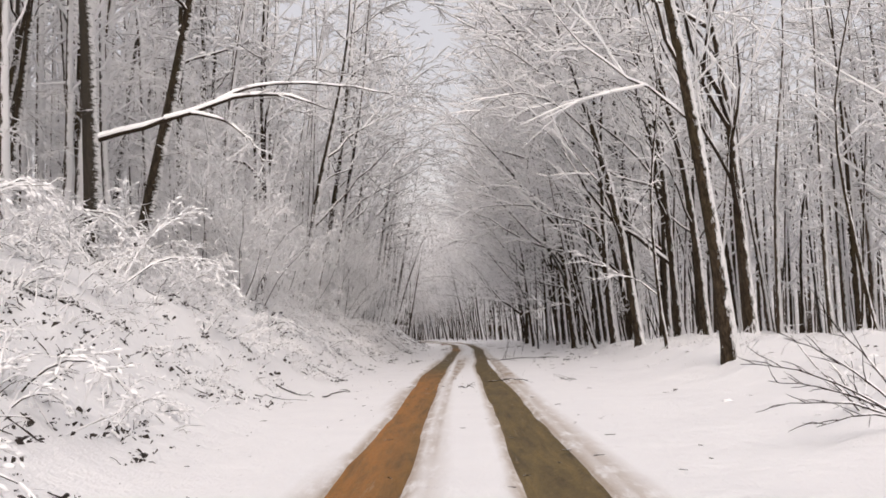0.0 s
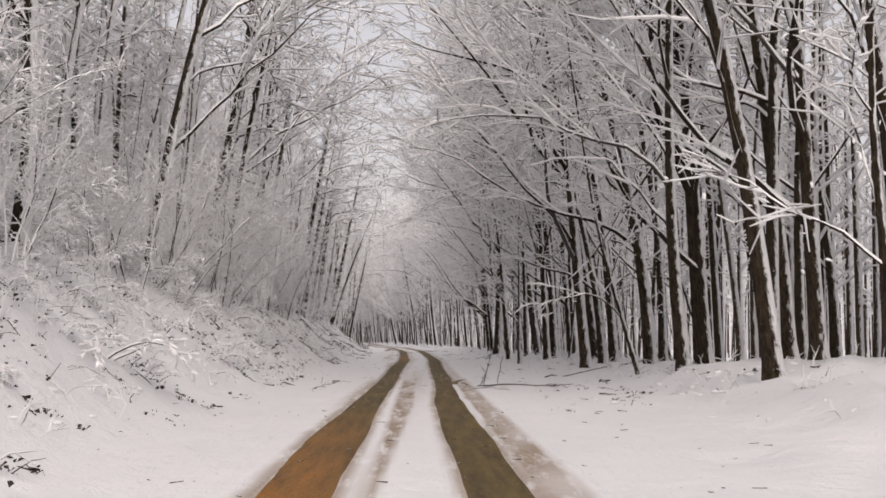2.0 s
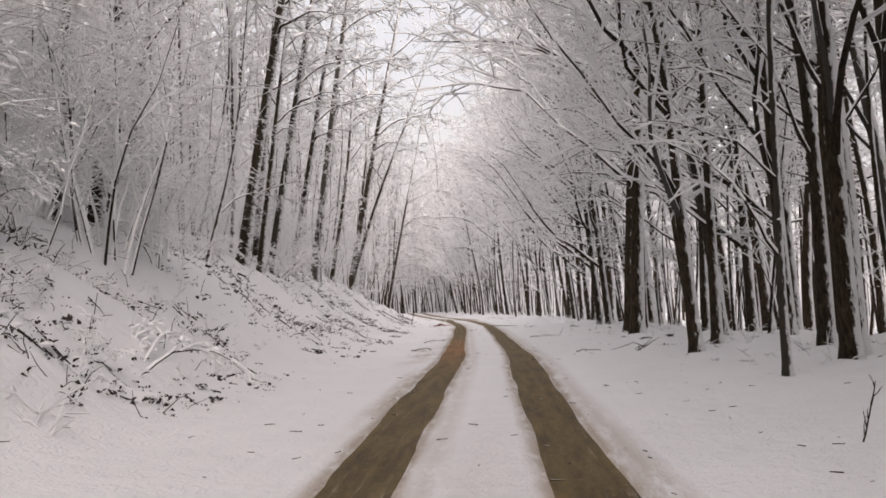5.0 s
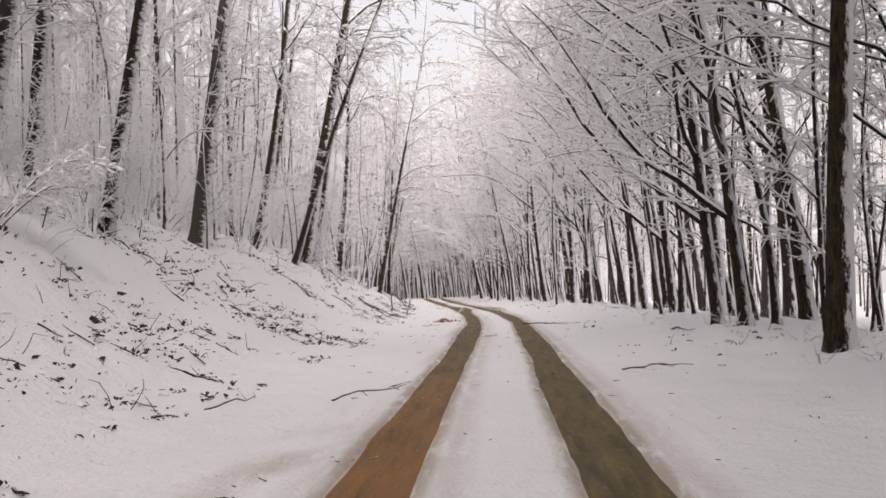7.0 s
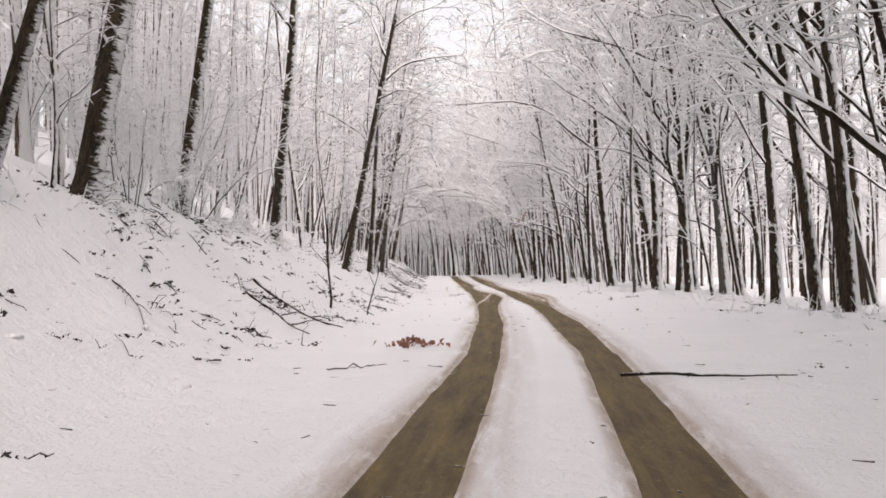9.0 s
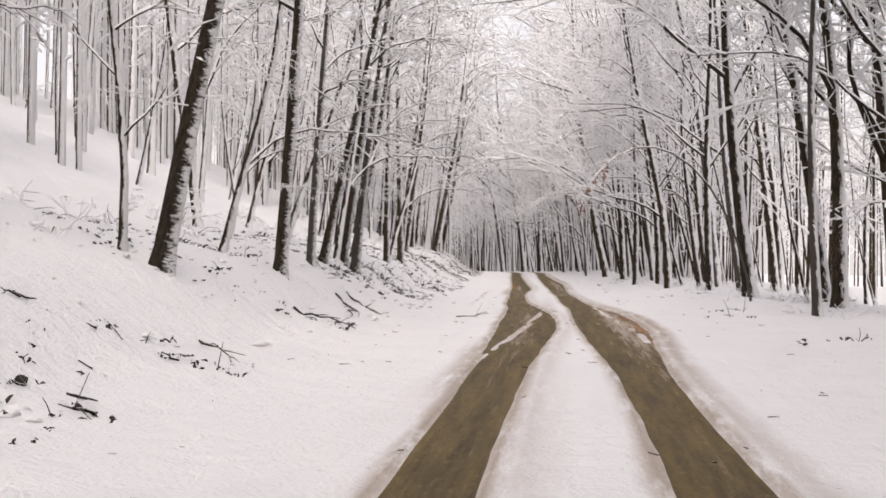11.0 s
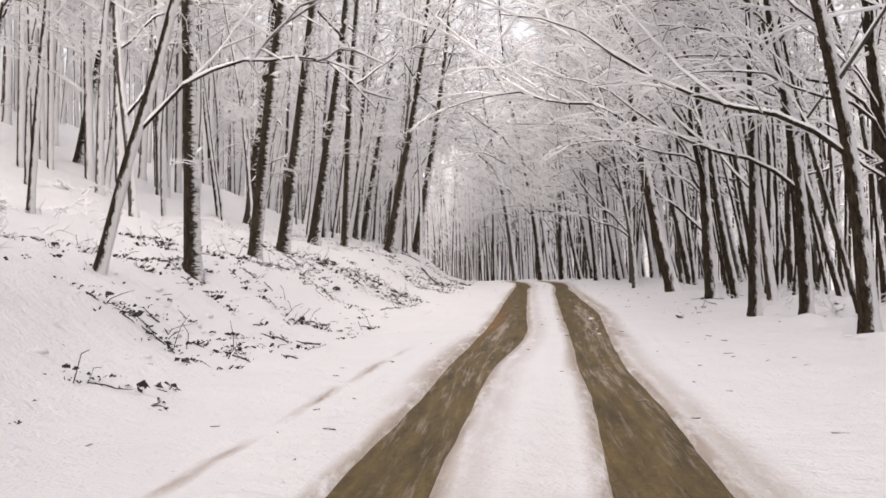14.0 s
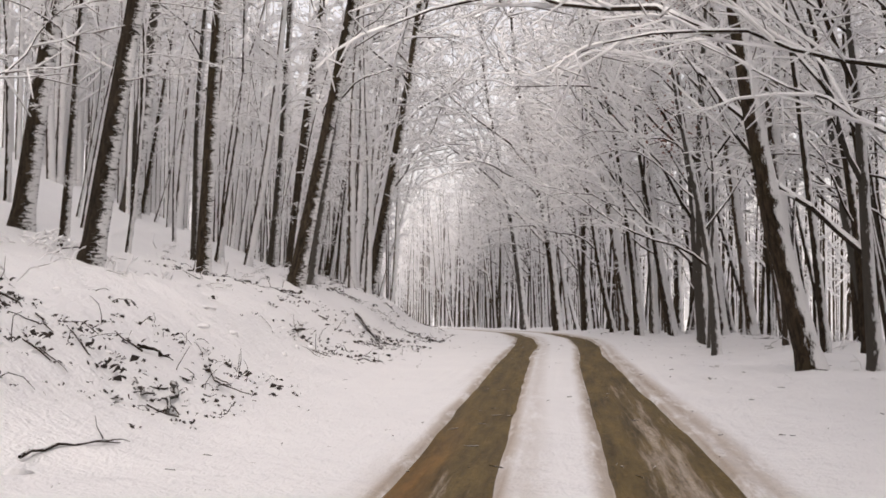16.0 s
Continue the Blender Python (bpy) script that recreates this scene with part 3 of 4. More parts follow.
# white twigs of SLIM and FAR: frost, plus haze put into the colour
SLIM = [make_tree("slim_tree", "slim straight trunk streaked with snow", 61 + k, 13 + k, 0.085, 7, 0.34, 0.20, 1.2,
                  subs=5, twigs=4, sway=0.5, towards=(0, 0, 0), detail=False, laden=False, thick=0.030, frost=FROST) for k in range(4)]
FAR = [make_tree("forest_tree", "forest tree among many, white with frost and painted haze", 71 + k, 16 + k, 0.13, 11, 0.20, 0.25, 0.9,
                 subs=4, twigs=4, sway=0.35, sprays=2, towards=(0, 0, 0), detail=False, laden=False, thick=0.034, frost=FROST, bark=BARK_FROSTED) for k in range(5)]
SHRUB = [make_shrub("frosted_shrub", "dense shrub bowed down under fresh snow", 91 + k, 6, 2.2, 2.0, 6, sprays=11) for k in range(4)]
LOW_SHRUB = [make_shrub("low_shrub", "low bramble half buried in fresh snow", 291 + k, 4, 1.3, 1.3, 4, sag=0.5, puffs=0.9, puff=0.04, sprays=7) for k in range(4)]
SAPLING = [make_shrub("frosted_sapling", "tall many-stemmed sapling white with rime and snow", 191 + k, 8, 6.2, 2.6, 7, sag=0.26, puffs=0.8, puff=0.038, sprays=13) for k in range(3)]
SCRUB = [make_shrub("bare_shrub", "bare thin-twigged shrub standing in the snow", 101 + k, 6, 1.6, 1.3, 4, True) for k in range(2)]
USED = set()


def plant(kind, k, x, y, scale, turn, lean=0.0, group="", stretch=1.0, sink=0.05):
    """Sets a plant on the ground; the first of each mesh is the original, the others are copies of it."""
    ob = kind[k % len(kind)]
    z = ground_height(x, y) - sink
    m = pose(x, y, z) @ Matrix.Rotation(math.atan(lean), 4, "Y") @ Matrix.Rotation(turn, 4, "Z") @ Matrix.Diagonal((scale, scale, scale * stretch, 1))
    if ob.name in USED:
        ob = copy_thing(ob, m)
    else:
        USED.add(ob.name)
        ob.matrix_basis = m
    if group:
        ob["group"] = group
    return ob


TAKEN = []
PICK = random.Random(5)


def plant_known(rows, side):
    for x, y, r, lean in rows:
        TAKEN.append((x, y))
        turn = (0 if side > 0 else math.pi) + PICK.uniform(-0.5, 0.5)
        if r < 0.09:
            plant(THIN, PICK.randrange(4), x, y, min(max(r / 0.06, 0.8), 1.4), turn, lean, "young trees by the road")
        elif side > 0 and lean < -0.19:
            plant(FAN, PICK.randrange(2), x, y, min(max(r / 0.14, 0.8), 1.4), turn, lean * 0.6, "trees by the road")
        elif side > 0:
            plant(ROADSIDE, PICK.randrange(6), x, y, min(max(r / 0.15, 0.75), 1.5), turn, lean, "trees by the road")
        elif y < 80 and r < 0.16:
            plant(FAR, PICK.randrange(5), x, y, min(max(r / 0.13, 0.8), 1.2), turn, lean * 0.8, "trees on the bank")
        else:
            lean *= 0.72 if 60 < y < 115 else 1.0
            plant(POLE, PICK.randrange(5), x, y, min(max(r / 0.15, 0.52) * (1.0 if y < 145 else 0.9), 1.7), turn, lean, "trees on the bank")


WOOD_EDGE_A = (
    (5.75, 27.0, 0.19, -0.10), (6.3, 38.6, 0.07, -0.10), (6.3, 44.4, 0.18, -0.13), (8.6, 44.3, 0.15, -0.08), (6.3, 51.6, 0.17, 0.0),
    (5.9, 55.1, 0.07, -0.20), (8.6, 52.5, 0.18, -0.06), (9.3, 53.5, 0.15, -0.05), (11.0, 58.0, 0.16, -0.06), (5.9, 64.8, 0.19, -0.25),
    (6.7, 66.5, 0.15, -0.12), (8.6, 59.5, 0.20, -0.20), (7.8, 63.5, 0.22, -0.12), (6.9, 72.5, 0.15, 0.00), (7.9, 71.4, 0.16, -0.10),
    (9.5, 70.0, 0.15, -0.03), (6.3, 80.6, 0.13, -0.20), (6.8, 82.0, 0.17, -0.07), (4.9, 79.0, 0.08, -0.12), (8.0, 76.8, 0.17, -0.10),
)
plant_known(WOOD_EDGE_A, 1)
WOOD_EDGE_B = (
    (10.5, 78.0, 0.15, 0.00), (5.2, 88.5, 0.12, -0.25), (7.4, 86.0, 0.15, -0.05), (8.8, 90.0, 0.14, -0.10), (6.5, 93.0, 0.13, -0.10),
    (5.4, 100.5, 0.20, -0.04), (6.0, 107.4, 0.24, -0.01), (8.2, 104.0, 0.15, -0.05), (8.8, 110.0, 0.16, -0.06), (6.2, 116.7, 0.17, -0.30),
    (6.2, 120.6, 0.15, -0.28), (7.4, 119.0, 0.13, -0.10), (9.0, 128.4, 0.16, 0.00), (7.7, 129.5, 0.25, 0.00), (8.4, 131.0, 0.16, -0.12),
    (7.2, 137.5, 0.16, -0.25), (6.9, 145.5, 0.14, -0.10), (8.3, 148.5, 0.17, -0.13), (7.1, 152.5, 0.17, -0.07), (12.6, 156.8, 0.17, -0.08),
)
plant_known(WOOD_EDGE_B, 1)
WOOD_EDGE_C = (
    (5.5, 162.5, 0.13, -0.20), (7.0, 163.8, 0.15, -0.25), (12.1, 162.7, 0.20, -0.25), (5.8, 167.1, 0.13, -0.10), (9.3, 168.9, 0.17, -0.06),
    (8.2, 171.6, 0.15, -0.12), (6.8, 172.4, 0.16, -0.25), (3.2, 176.1, 0.20, -0.16), (5.1, 173.8, 0.15, -0.10), (2.3, 181.6, 0.14, -0.08),
    (3.5, 183.3, 0.15, -0.18), (1.0, 186.7, 0.16, -0.12), (3.0, 189.4, 0.14, -0.08), (2.4, 190.6, 0.12, -0.06), (0.7, 192.9, 0.15, -0.07),
    (-0.3, 193.4, 0.10, -0.07), (2.9, 194.5, 0.14, -0.05), (5.8, 194.0, 0.15, -0.05), (-0.9, 201.3, 0.13, -0.20), (-0.2, 202.0, 0.12, -0.10),
)
plant_known(WOOD_EDGE_C, 1)
WOOD_EDGE_D = (
    (0.6, 204.9, 0.10, -0.10), (-1.9, 207.9, 0.19, -0.16), (-0.7, 209.4, 0.10, -0.20), (-1.2, 216.4, 0.12, -0.15), (0.2, 217.0, 0.12, -0.10),
    (2.1, 218.7, 0.13, -0.08), (1.0, 221.6, 0.16, -0.14), (-3.3, 214.4, 0.11, -0.10), (-3.5, 219.2, 0.14, -0.08), (-3.5, 223.5, 0.12, -0.20),
    (-4.4, 228.2, 0.12, -0.10), (-5.5, 228.6, 0.10, -0.10), (-2.3, 234.5, 0.14, -0.10), (-6.6, 233.5, 0.10, -0.15),
)
plant_known(WOOD_EDGE_D, 1)
BANK_TREES_A = (
    (-8.0, 22.4, 0.12, 0.05), (-8.0, 31.4, 0.19, 0.17), (-7.9, 42.0, 0.13, 0.07), (-7.9, 50.7, 0.13, 0.17),
    (-7.8, 64.0, 0.13, 0.14), (-7.7, 69.3, 0.17, 0.20), (-7.7, 72.2, 0.16, 0.18), (-7.6, 77.8, 0.13, 0.20), (-7.5, 86.0, 0.17, 0.14),
    (-6.7, 98.1, 0.18, 0.20), (-6.7, 101.2, 0.11, 0.13), (-6.7, 103.4, 0.15, 0.20), (-6.8, 109.3, 0.14, 0.20), (-6.9, 116.6, 0.20, 0.12),
    (-7.0, 124.4, 0.11, 0.12), (-6.4, 127.6, 0.125, 0.35), (-6.8, 131.9, 0.20, 0.16), (-7.4, 138.9, 0.14, 0.09), (-8.0, 150.4, 0.16, 0.04),
)
plant_known(BANK_TREES_A, -1)
BANK_TREES_B = (
    (-6.1, 152.0, 0.15, 0.17), (-6.7, 152.2, 0.06, 0.05), (-7.2, 157.6, 0.06, 0.08), (-6.2, 157.7, 0.13, 0.09), (-8.0, 160.4, 0.04, 0.02),
    (-6.8, 162.0, 0.10, 0.04), (-9.8, 163.7, 0.08, 0.03), (-7.0, 163.8, 0.11, 0.18), (-7.3, 166.2, 0.07, 0.01), (-7.1, 167.4, 0.12, 0.10),
    (-9.0, 167.8, 0.08, 0.18), (-7.5, 167.8, 0.10, 0.09), (-10.8, 170.4, 0.07, 0.04), (-8.1, 171.6, 0.10, 0.14), (-8.1, 176.4, 0.11, -0.02),
    (-9.8, 176.5, 0.06, 0.08), (-8.9, 180.7, 0.07, 0.06), (-12.1, 183.3, 0.09, 0.20), (-9.2, 184.6, 0.19, 0.00), (-10.5, 191.4, 0.14, 0.09),
)
plant_known(BANK_TREES_B, -1)
BANK_TREES_C = (
    (-17.8, 193.7, 0.16, 0.10), (-14.5, 194.5, 0.08, 0.11), (-10.9, 194.6, 0.22, 0.15), (-14.1, 201.9, 0.06, -0.01), (-20.5, 203.8, 0.17, 0.18),
    (-12.8, 203.9, 0.16, 0.10), (-14.5, 206.3, 0.13, 0.06), (-16.2, 207.9, 0.22, 0.09), (-13.3, 209.7, 0.21, 0.09), (-15.4, 214.5, 0.15, 0.04),
    (-21.5, 224.0, 0.26, 0.07), (-18.4, 231.3, 0.25, 0.09), (-18.6, 234.1, 0.22, 0.14), (-14.2, 226.6, 0.18, 0.12), (-12.5, 213.2, 0.16, 0.14),
    (-13.3, 217.0, 0.12, 0.10), (-21.0, 246.8, 0.15, 0.10), (-23.3, 253.0, 0.12, 0.10), (-26.2, 261.0, 0.15, 0.10),
)
plant_known(BANK_TREES_C, -1)
WOOD_FANS = (
    (8.4, 48.5, 0.15, -0.21), (9.8, 42.5, 0.16, -0.22), (8.2, 57.5, 0.14, -0.22), (8.6, 84.5, 0.16, -0.22), (9.4, 96.5, 0.17, -0.24),
    (8.0, 91.5, 0.14, -0.22), (9.6, 103.0, 0.16, -0.22),
)
plant_known(WOOD_FANS, 1)


def crowded(x, y, gap):
    return any((x - a) ** 2 + (y - b) ** 2 < gap * gap for a, b in TAKEN[-900:])


def fill(side, y0, y1, u0, u1, count, gap, kinds, scales, lean, group):
    made = tries = 0
    while made < count and tries < count * 12:
        tries += 1
        y = PICK.uniform(y0, y1)
        x = centre(y) + side * PICK.uniform(u0, u1)
        if crowded(x, y, gap):
            continue
        TAKEN.append((x, y))
        kind = PICK.choice(kinds)
        turn = (0 if side > 0 else math.pi) + PICK.uniform(-0.7, 0.7) if kind in (INNER, THIN) else PICK.uniform(0, 6.28)
        plant(kind, PICK.randrange(6), x, y, PICK.uniform(*scales), turn, -side * PICK.uniform(*lean), group)
        made += 1


# beeches on the bank whose crowns close over the road
for k, (x, y, size, lean) in enumerate(((-6.9, 45.5, 1.15, 0.10), (-7.0, 57.0, 1.25, 0.12), (-6.8, 70.5, 1.25, 0.10), (-7.2, 83.0, 1.2, 0.12),
                                              (-20.2, 250.0, 1.3, 0.08), (-23.0, 259.0, 1.3, 0.08))):
    TAKEN.append((x, y))
    plant(INNER, k, x, y, size, math.pi + 0.4 * (k % 2), lean, "trees on the slope")
for k, (x, y) in enumerate(((-8.4, 244.0), (-10.6, 253.0), (-13.5, 262.0))):
    TAKEN.append((x, y))
    plant(INNER, k, x, y, 1.3, 0.3 * k, -0.08, "trees in the flat wood")
# the rows behind the first trees, then the depth of the wood
fill(1, 58, 140, 6.5, 12, 20, 1.6, (INNER, THIN, SLIM, SLIM), (0.7, 1.1), (-0.02, 0.16), "trees in the flat wood")
fill(1, 66, 172, 7.0, 11, 13, 1.8, (INNER, INNER, FAN), (0.9, 1.3), (0.0, 0.12), "trees in the flat wood")
fill(1, 130, 235, 5.0, 13, 36, 1.0, (SLIM, SLIM, SLIM, THIN), (0.75, 1.15), (0.0, 0.18), "trees in the flat wood")
fill(1, 86, 118, 8.5, 15, 14, 1.2, (INNER, SLIM), (0.8, 1.15), (0.0, 0.12), "trees in the flat wood")
fill(1, 40, 175, 12, 24, 46, 1.6, (FAR, FAR, SLIM, INNER), (0.8, 1.2), (-0.03, 0.1), "trees in the flat wood")
fill(1, 80, 165, 7.0, 16, 40, 1.2, (SLIM, THIN, SLIM), (0.75, 1.2), (-0.05, 0.15), "trees in the flat wood")
fill(1, 200, 330, 5, 13, 34, 1.7, (FAR, FAR, SLIM), (0.7, 1.1), (0.0, 0.2), "trees in the flat wood")
fill(1, 30, 66, 9, 24, 30, 1.6, (FAR, SLIM), (0.8, 1.2), (-0.05, 0.08), "trees in the flat wood")
fill(1, 30, 330, 10, 30, 40, 1.6, (FAR,), (0.75, 1.3), (-0.05, 0.08), "trees in the flat wood")
fill(-1, 22, 70, 8.4, 15, 20, 1.5, (POLE,), (0.8, 1.1), (0.05, 0.2), "trees on the slope")
fill(-1, 14, 105, 7.6, 14, 34, 1.3, (POLE, FAR, FAR, SLIM, FAR), (0.75, 1.2), (0.0, 0.14), "trees on the slope")
fill(-1, 90, 150, 7.8, 14, 24, 1.3, (POLE, FAR, SLIM, FAR), (0.75, 1.25), (0.0, 0.14), "trees on the slope")
fill(-1, 140, 250, 10, 24, 46, 1.7, (FAR,), (0.8, 1.3), (0.0, 0.12), "trees on the slope")
fill(-1, 150, 235, 7.5, 15, 28, 1.2, (SLIM, SLIM, SLIM, THIN), (0.6, 1.0), (0.0, 0.14), "trees on the slope")
fill(1, 194, 232, 6.5, 12, 18, 0.9, (SLIM,), (1.0, 1.4), (0.0, 0.15), "trees in the flat wood")
fill(1, 212, 250, 4.3, 7, 14, 1.5, (FAR,), (1.0, 1.35), (0.05, 0.2), "trees in the flat wood")
fill(-1, 222, 255, 4.8, 7.5, 10, 1.5, (FAR,), (0.9, 1.2), (0.05, 0.15), "trees on the slope")
fill(1, 196, 240, 8, 18, 34, 1.2, (INNER, SLIM, FAR), (0.8, 1.2), (-0.02, 0.12), "trees in the flat wood")
fill(1, 203, 262, 5.5, 13, 22, 0.8, (SLIM,), (1.1, 1.5), (0.0, 0.15), "trees in the flat wood")
fill(-1, 225, 340, 5, 16, 60, 1.6, (POLE, FAR, SLIM), (0.7, 1.1), (0.0, 0.2), "trees on the slope")
fill(-1, 215, 300, 5.0, 9, 22, 1.4, (POLE, FAR, FAR), (0.7, 1.1), (0.0, 0.12), "trees on the slope")
fill(1, 222, 300, 4.4, 9, 30, 1.4, (INNER, FAR, FAR, SLIM), (0.7, 1.0), (0.0, 0.12), "trees in the flat wood")
fill(-1, 10, 340, 14, 32, 34, 1.7, (FAR,), (0.8, 1.3), (-0.03, 0.1), "trees on the slope")
fill(-1, 9, 76, 5.9, 9.0, 46, 1.0, (SHRUB,), (0.7, 1.15), (0, 0.3), "shrubs on the bank")
fill(-1, 22, 80, 7.6, 11.5, 26, 1.0, (SHRUB,), (1.15, 1.8), (0, 0.2), "shrubs on the bank")
fill(-1, 15, 62, 7.4, 9.5, 7, 2.0, (INNER,), (0.85, 1.15), (-0.02, 0.08), "trees on the slope")
fill(-1, 64, 112, 7.2, 9.0, 5, 3.0, (INNER,), (0.9, 1.15), (-0.02, 0.06), "trees on the slope")
fill(-1, 212, 262, 5.6, 8.0, 9, 2.5, (INNER, FAR), (1.1, 1.4), (0.0, 0.1), "trees on the slope")
fill(-1, 34, 84, 5.8, 8.2, 22, 1.2, (SAPLING,), (0.65, 1.1), (0.0, 0.2), "saplings on the bank")
fill(-1, 36, 92, 8.0, 13, 24, 1.5, (SAPLING,), (0.8, 1.5), (0.0, 0.15), "saplings on the bank")
fill(-1, 92, 140, 6.7, 8.6, 15, 1.3, (SAPLING,), (0.35, 0.62), (0.0, 0.2), "saplings on the bank")
fill(-1, 98, 150, 7.6, 11.5, 20, 1.5, (SAPLING,), (0.6, 1.0), (0.0, 0.15), "saplings on the bank")
fill(-1, 9, 48, 4.2, 6.4, 34, 0.7, (LOW_SHRUB,), (0.5, 1.1), (0, 0.3), "shrubs on the bank")
fill(-1, 24, 62, 4.3, 6.8, 40, 0.6, (LOW_SHRUB,), (0.7, 1.15), (0, 0.3), "shrubs on the bank")
fill(-1, 38, 76, 3.9, 6.2, 44, 0.6, (LOW_SHRUB,), (0.5, 1.2), (0, 0.3), "shrubs on the bank")
fill(-1, 7, 78, 3.7, 5.8, 34, 0.7, (LOW_SHRUB,), (0.4, 0.9), (0, 0.3), "shrubs on the bank")
fill(-1, 78, 150, 6.8, 9.5, 34, 1.0, (SHRUB, THIN), (0.5, 0.95), (0, 0.2), "shrubs on the bank")
fill(-1, 150, 235, 6.5, 12.0, 12, 1.3, (LOW_SHRUB,), (0.6, 1.2), (0, 0.1), "shrubs on the bank")
fill(1, 160, 235, 4.6, 8.0, 10, 1.0, (LOW_SHRUB,), (0.4, 0.8), (0, 0.1), "low shrubs at the wood's edge")


def far_woods():
    """Trunks deeper in the wood, too many to count. The branches' white is frost plus painted haze."""
    rng = np.random.RandomState(3)
    wood, dark, frost = Shape(), Shape(), Shape()
    for _ in range(3600):
        if (_ < 1750 and _ % 7 and _ % 2) or (1750 <= _ < 2150 and _ % 2) or (_ >= 2950 and _ % 3):
            continue
        y = rng.uniform(0, 460)
        side = rng.choice((-1, 1), p=(0.4, 0.6))
        if _ % 7 == 0:
            y = rng.uniform(255, 460)
        x = centre(y) + side * (rng.uniform(4.5 if y < 335 else 0, 16) if _ % 7 == 0 else rng.uniform(14, 30) if rng.rand() < 0.4 else rng.uniform(24, 70))
        if _ >= 1750:
            y = rng.uniform(14, 135)
            x = centre(y) - rng.uniform(10, 26)
        if _ >= 3250:
            y = rng.uniform(42, 135)
            x = centre(y) + rng.uniform(11, 32)
        elif _ >= 2950:
            y = rng.uniform(180, 300)
            x = centre(y) + rng.uniform(10, 30)
        elif _ >= 2600:
            y = rng.uniform(150, 275)
            x = centre(y) - rng.uniform(12, 36)
        elif _ >= 2150:
            y = rng.uniform(262, 400)
            x = centre(y) + rng.choice((-1, 1)) * rng.uniform(4.6 if y < 335 else 0, 22)
        z = base_height(x, y)
        h, r = rng.uniform(11, 18), rng.uniform(0.08, 0.18)
        lx, ly = rng.normal(0, 0.5, 2)
        top = (x + lx, y + ly, z + h)
        (dark if (x > centre(y) and (_ % 2 or y > 180)) else wood).tube([(x, y, z - 0.4), (x + lx * 0.3, y + ly * 0.3, z + h * 0.5), top], (r, r * 0.7, r * 0.15), 4, False)
        for k in range(11 if _ < 2150 else 8):
            f = rng.uniform(0.2, 1.0)
            a = rng.uniform(0, 6.28)
            p = np.array((x + lx * f, y + ly * f, z + h * f))
            ln = rng.uniform(1.2, 3.6) * (1.2 - 0.7 * f)
            q = p + np.array((math.cos(a), math.sin(a), 0.7)) * ln
            frost.tube([p, q], (0.07, 0.03), 3, False)
            for j in range(3):
                w = p + (q - p) * rng.uniform(0.3, 1)
                e = w + rng.normal(0, 0.5, 3) * ln * 0.6
                frost.tube([w, e], (0.055, 0.022), 3, False)
    trees = tagged(new("far_woods"), "bare woods further off, white with frost and painted haze", "woods", kind="stuff")
    part("frosted_trunks", wood, BARK_FROSTED, trees)
    part("dark_trunks", dark, BARK, trees)
    part("frosted_branches", frost, FROST, trees)


far_woods()


# ---- what lies on the snow ----
def fallen_branch(x0, y0, x1, y1, r, seed):
    """A broken branch lying on the snow, half sunk, with side twigs and snow along it."""
    rng = np.random.RandomState(seed)
    a, b = np.array((x0, y0)), np.array((x1, y1))
    n = 8
    ln = np.linalg.norm(b - a)
    off = np.array((-(b - a)[1], (b - a)[0])) / (ln + 1e-6)
    pts = []
    for i in range(n):
        s = i / (n - 1)
        p = a + (b - a) * s + off * ln * 0.07 * math.sin(s * 5 + seed) * s + off * rng.normal(0, 0.015) * ln
        pts.append((p[0], p[1], ground_height(p[0], p[1]) + r * 0.5 + 0.03 * rng.rand() + 0.05 * math.sin(s * math.pi) * rng.rand()))
    pts = np.array(pts)
    mid = pts[n // 2].copy()
    rad = r * (1 - 0.7 * np.linspace(0, 1, n))
    root = new("fallen_branch")
    root.location = mid
    tagged(root, "broken dark branch lying on the snow", "branch", "branches on the snow")
    stick = Shape()
    stick.tube(pts - mid, rad, 6)
    part("stem", stick, LIMB, root)
    for k in range(rng.randint(2, 5)):
        p, d = along(pts - mid, rng.uniform(0.3, 0.9))
        side = np.array((-d[1], d[0], 0)) * rng.choice((-1, 1))
        q = bough(rng, p, d + side * 0.8 + np.array((0, 0, 0.1)), ln * rng.uniform(0.12, 0.3), 3, 0.1, 0.0, 0.2)
        tw = Shape()
        tw.tube(q, r * np.array((0.5, 0.4, 0.3, 0.15)), 4)
        part("side_twig", tw, LIMB, root)
    return root


STICKS_A = (
    (-3.65, 22.52, -3.08, 24.23, 0.011), (-3.71, 25.44, -3.01, 25.84, 0.016), (-2.81, 25.77, -2.36, 27.93, 0.018), (-0.05, 28.21, 0.21, 27.51, 0.015),
    (0.66, 30.20, 1.56, 29.99, 0.017), (2.41, 30.62, 2.44, 28.16, 0.011), (3.92, 48.66, 4.23, 48.19, 0.018), (-2.14, 51.70, -2.02, 54.34, 0.011),
    (1.52, 51.84, 2.48, 51.27, 0.010), (4.59, 53.18, 4.64, 52.47, 0.020), (1.71, 53.89, 3.83, 52.53, 0.022), (-1.92, 55.27, -1.83, 57.26, 0.014),
    (5.20, 55.99, 5.14, 54.85, 0.024), (3.86, 58.68, 6.76, 63.90, 0.023), (2.10, 59.27, 2.35, 58.75, 0.008), (4.45, 64.91, 4.99, 65.48, 0.018),
    (7.47, 67.03, 10.42, 70.40, 0.026), (-3.48, 87.65, -3.28, 87.83, 0.015), (-3.46, 89.04, -3.00, 88.44, 0.017),
)
